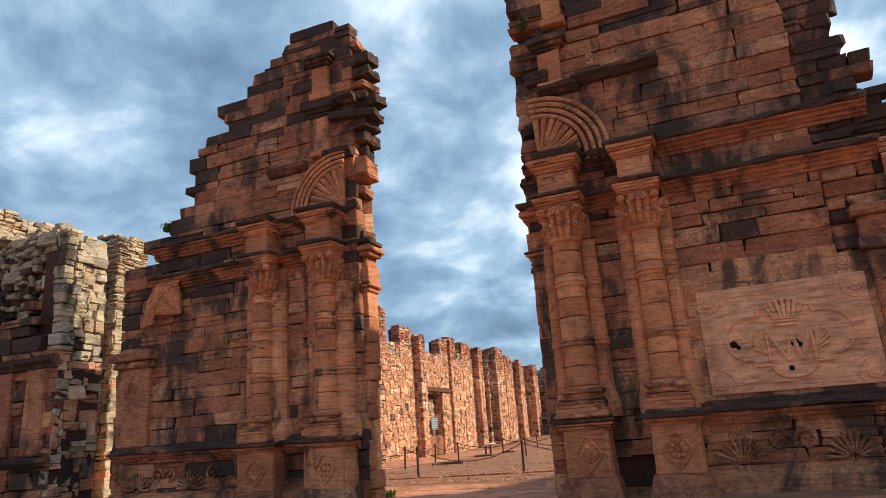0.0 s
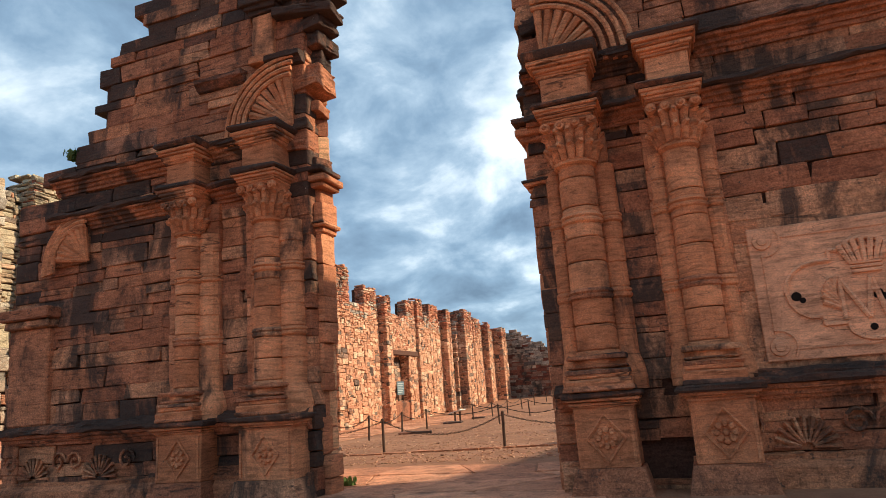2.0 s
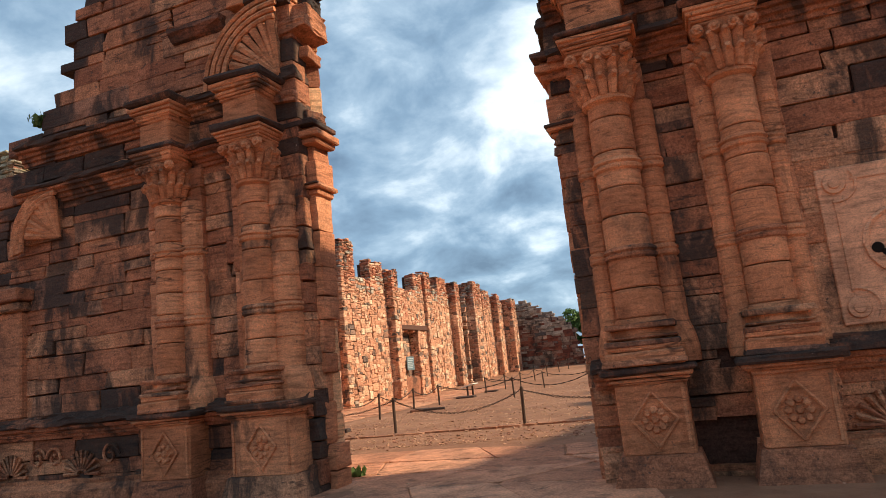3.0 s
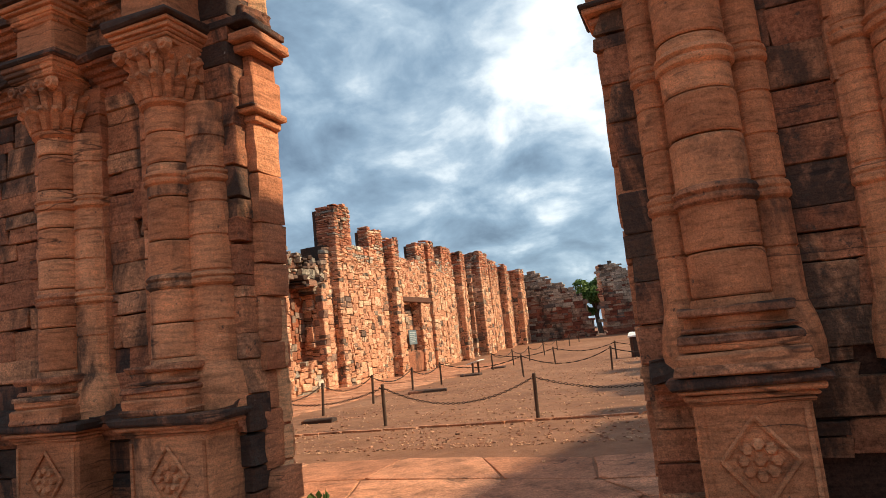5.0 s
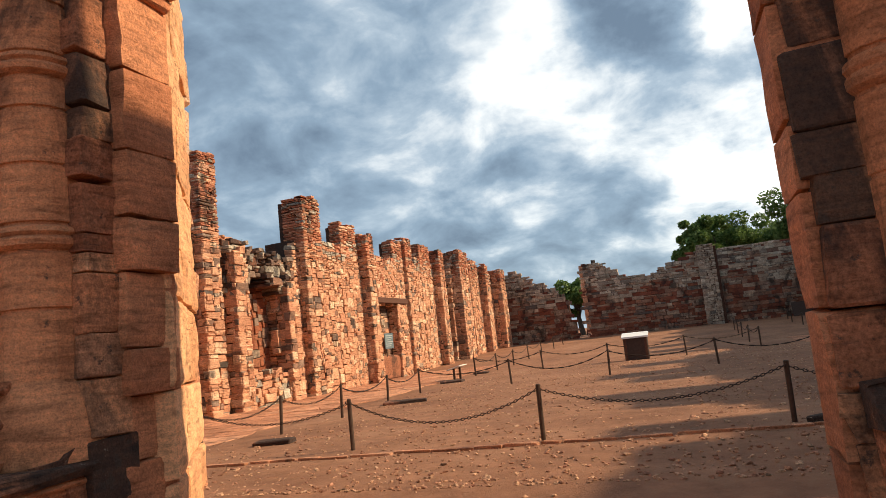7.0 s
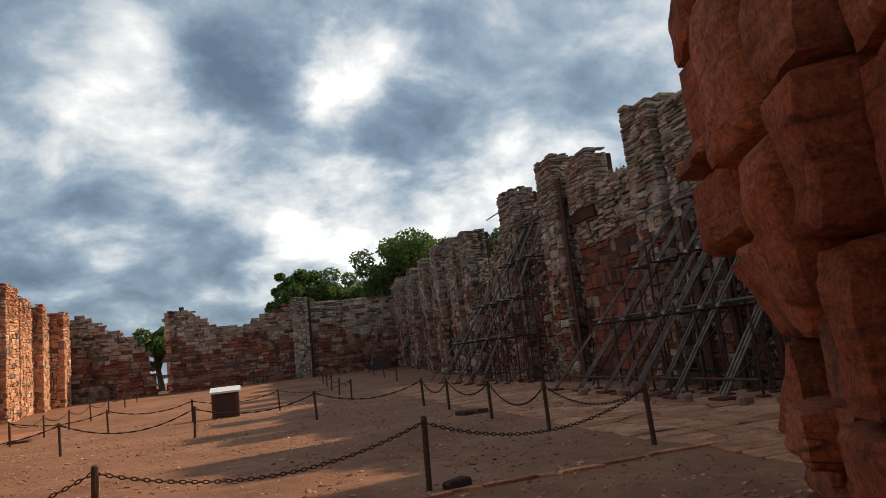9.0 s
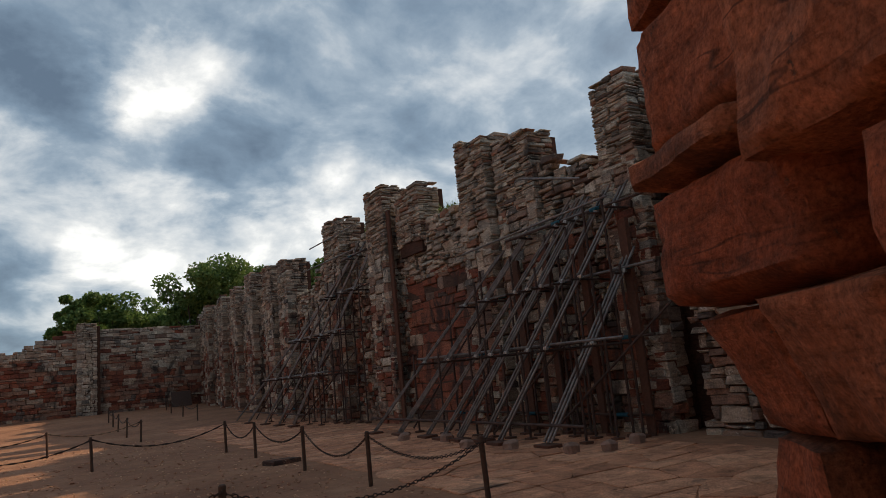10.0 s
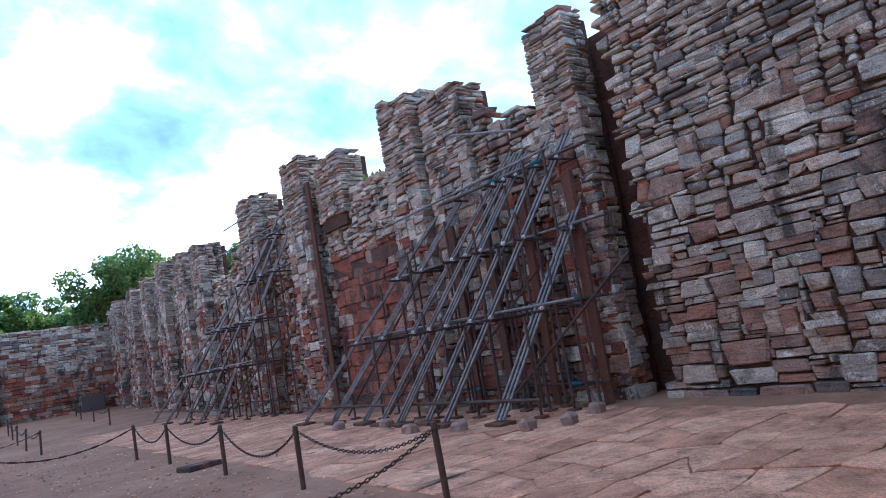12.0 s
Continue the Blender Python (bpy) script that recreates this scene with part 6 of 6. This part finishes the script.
def chips():
    """Stone chips scattered over the earth."""
    rng = np.random.RandomState(88)
    s = Shape()
    for i in range(7500):
        x = rng.uniform(-12, 1.2)
        y = 15.6 + (rng.rand() ** 1.7) * 26
        if i % 9 == 0:
            x, y = rng.uniform(-14, 6.5), rng.uniform(9, 30)
        w = rng.uniform(0.009, 0.030) * (1.7 if rng.rand() < 0.08 else 1)
        v = block_verts(np.array((-w, -w * 0.7, -0.01)), np.array((2 * w, 1.4 * w, 0.012 + w * 0.55)), w * 0.3, w * 0.25, rng)
        a = rng.uniform(0, math.tau)
        c, d = math.cos(a), math.sin(a)
        s.add(np.stack([v[:, 0] * c - v[:, 1] * d + x, v[:, 0] * d + v[:, 1] * c + y, v[:, 2] + height(x, y)], 1), BLOCK_FACES)
    return tagged(new("stone_chips", s.mesh("stone_chips", chip_mat)), "scattered small stone chips on red earth", "gravel", kind="stuff")


chips()


# ---- trees and weeds ----
def leaf_cloud(s, centres, count, size, rng, flat=0.8):
    for _ in range(count):
        c, r = centres[rng.randint(len(centres))]
        d = rng.normal(size=3)
        d = d / np.linalg.norm(d) * r * rng.uniform(0.55, 1.05)
        p = np.array(c) + d * (1, 1, flat)
        a, b = rng.normal(size=3), rng.normal(size=3)
        a = a / np.linalg.norm(a) * size * rng.uniform(0.6, 1.4)
        b = b - a * (a @ b) / (a @ a)
        b = b / np.linalg.norm(b) * size * rng.uniform(0.4, 0.8)
        s.add([p - a, p - b * 0.9, p + a, p + b], [(0, 1, 2, 3)])


def tree(x, y, tall, spread, seed, leaves=11000):
    rng = np.random.RandomState(seed)
    z = height(x, y)
    e = thing("tree", "broad leafy green tree standing beyond the ruined walls", "tree", "trees beyond the walls", (x, y, z))
    t = Shape()
    top = Vector((rng.uniform(-0.5, 0.5), rng.uniform(-0.5, 0.5), tall * 0.55))
    t.tube((0, 0, -0.2), top, 0.34, 10, 0.2)
    centres = []
    for k in range(9):
        a = k * 2.4
        tip = Vector((math.cos(a) * spread * rng.uniform(0.35, 0.95), math.sin(a) * spread * rng.uniform(0.35, 0.95), tall * rng.uniform(0.62, 0.95)))
        t.tube(top * rng.uniform(0.6, 1.0), tip, 0.13, 7, 0.04)
        for j in range(4):
            o = rng.normal(size=3) * (0.28 * spread, 0.28 * spread, 0.10 * tall)
            centres.append((tuple(np.array(tip) + o), spread * rng.uniform(0.2, 0.40)))
    part("trunk", t, bark, e)
    c = Shape()
    leaf_cloud(c, centres, leaves, 0.19, rng)
    part("crown", c, leaf_mat, e)
    return e


for i, (x, y, tall, spread) in enumerate([(-0.8, 80, 8.8, 2.4), (2.0, 82, 10.2, 3.0), (9.0, 78, 11.0, 3.6), (12.5, 74, 11.6, 3.8), (14.0, 60, 9.6, 3.4), (19, 84, 10.5, 5), (13.5, 50, 8.9, 2.8), (5.5, 90, 9.4, 4), (-13.6, 84, 5.6, 2.6), (-10.6, 86, 5.2, 2.6)]):
    tree(x, y, tall, spread, 700 + i)


def tuft(x, y, z, r, n, seed, label):
    rng = np.random.RandomState(seed)
    s = Shape()
    for _ in range(n):
        a, l = rng.uniform(0, math.tau), r * rng.uniform(0.5, 1.2)
        base = Vector((x + rng.uniform(-r, r) * 0.5, y + rng.uniform(-r, r) * 0.6, z - 0.05))
        tip = base + Vector((math.cos(a) * l * 0.5, math.sin(a) * l * 0.5, l))
        sd = Vector((-math.sin(a), math.cos(a), 0)) * 0.02
        s.add([base - sd, base + sd, tip], [(0, 1, 2)])
        if rng.rand() < 0.6:
            p = base.lerp(tip, 0.7)
            s.add([p - sd * 3, p + Vector((0, 0, 0.05)), p + sd * 3, p - Vector((0, 0, 0.05))], [(0, 1, 2, 3)])
    ob = new("weeds", s.mesh("weeds", weed_mat))
    return tagged(ob, label, "weeds", "weeds on the walls")


for i, (x, y, z, r, n) in enumerate([(8.0, 30.0, 6.4, 0.55, 150), (8.0, 31.2, 6.5, 0.6, 150), (7.6, 22.3, 7.65, 0.25, 60), (8.2, 29.4, 6.3, 0.5, 90), (-18.6, 29.4, 6.05, 0.3, 60), (-18.6, 13.4, 7.9, 0.3, 60), (-6.4, 12.3, 0.02, 0.16, 40), (-18.6, 36.4, 6.4, 0.2, 40), (-11.2, 11.2, 6.05, 0.22, 40), (-2.5, 11.1, 8.5, 0.16, 30), (-8.9, 10.95, 5.6, 0.14, 24)]):
    tuft(x, y, z, r, n, 800 + i, "green weeds growing on the wall top" if z > 1 else "small green weed at the wall foot")

# ---- loose stones of walls and kerb, last ----
for name, mat, k, mt, parent in LATER:
    ob = new(name, rough_stone_mesh(mat, (k - 100) % 10) if k >= 100 else stone_mesh(mat, k))
    ob.matrix_basis = mt
    ob.parent = parent
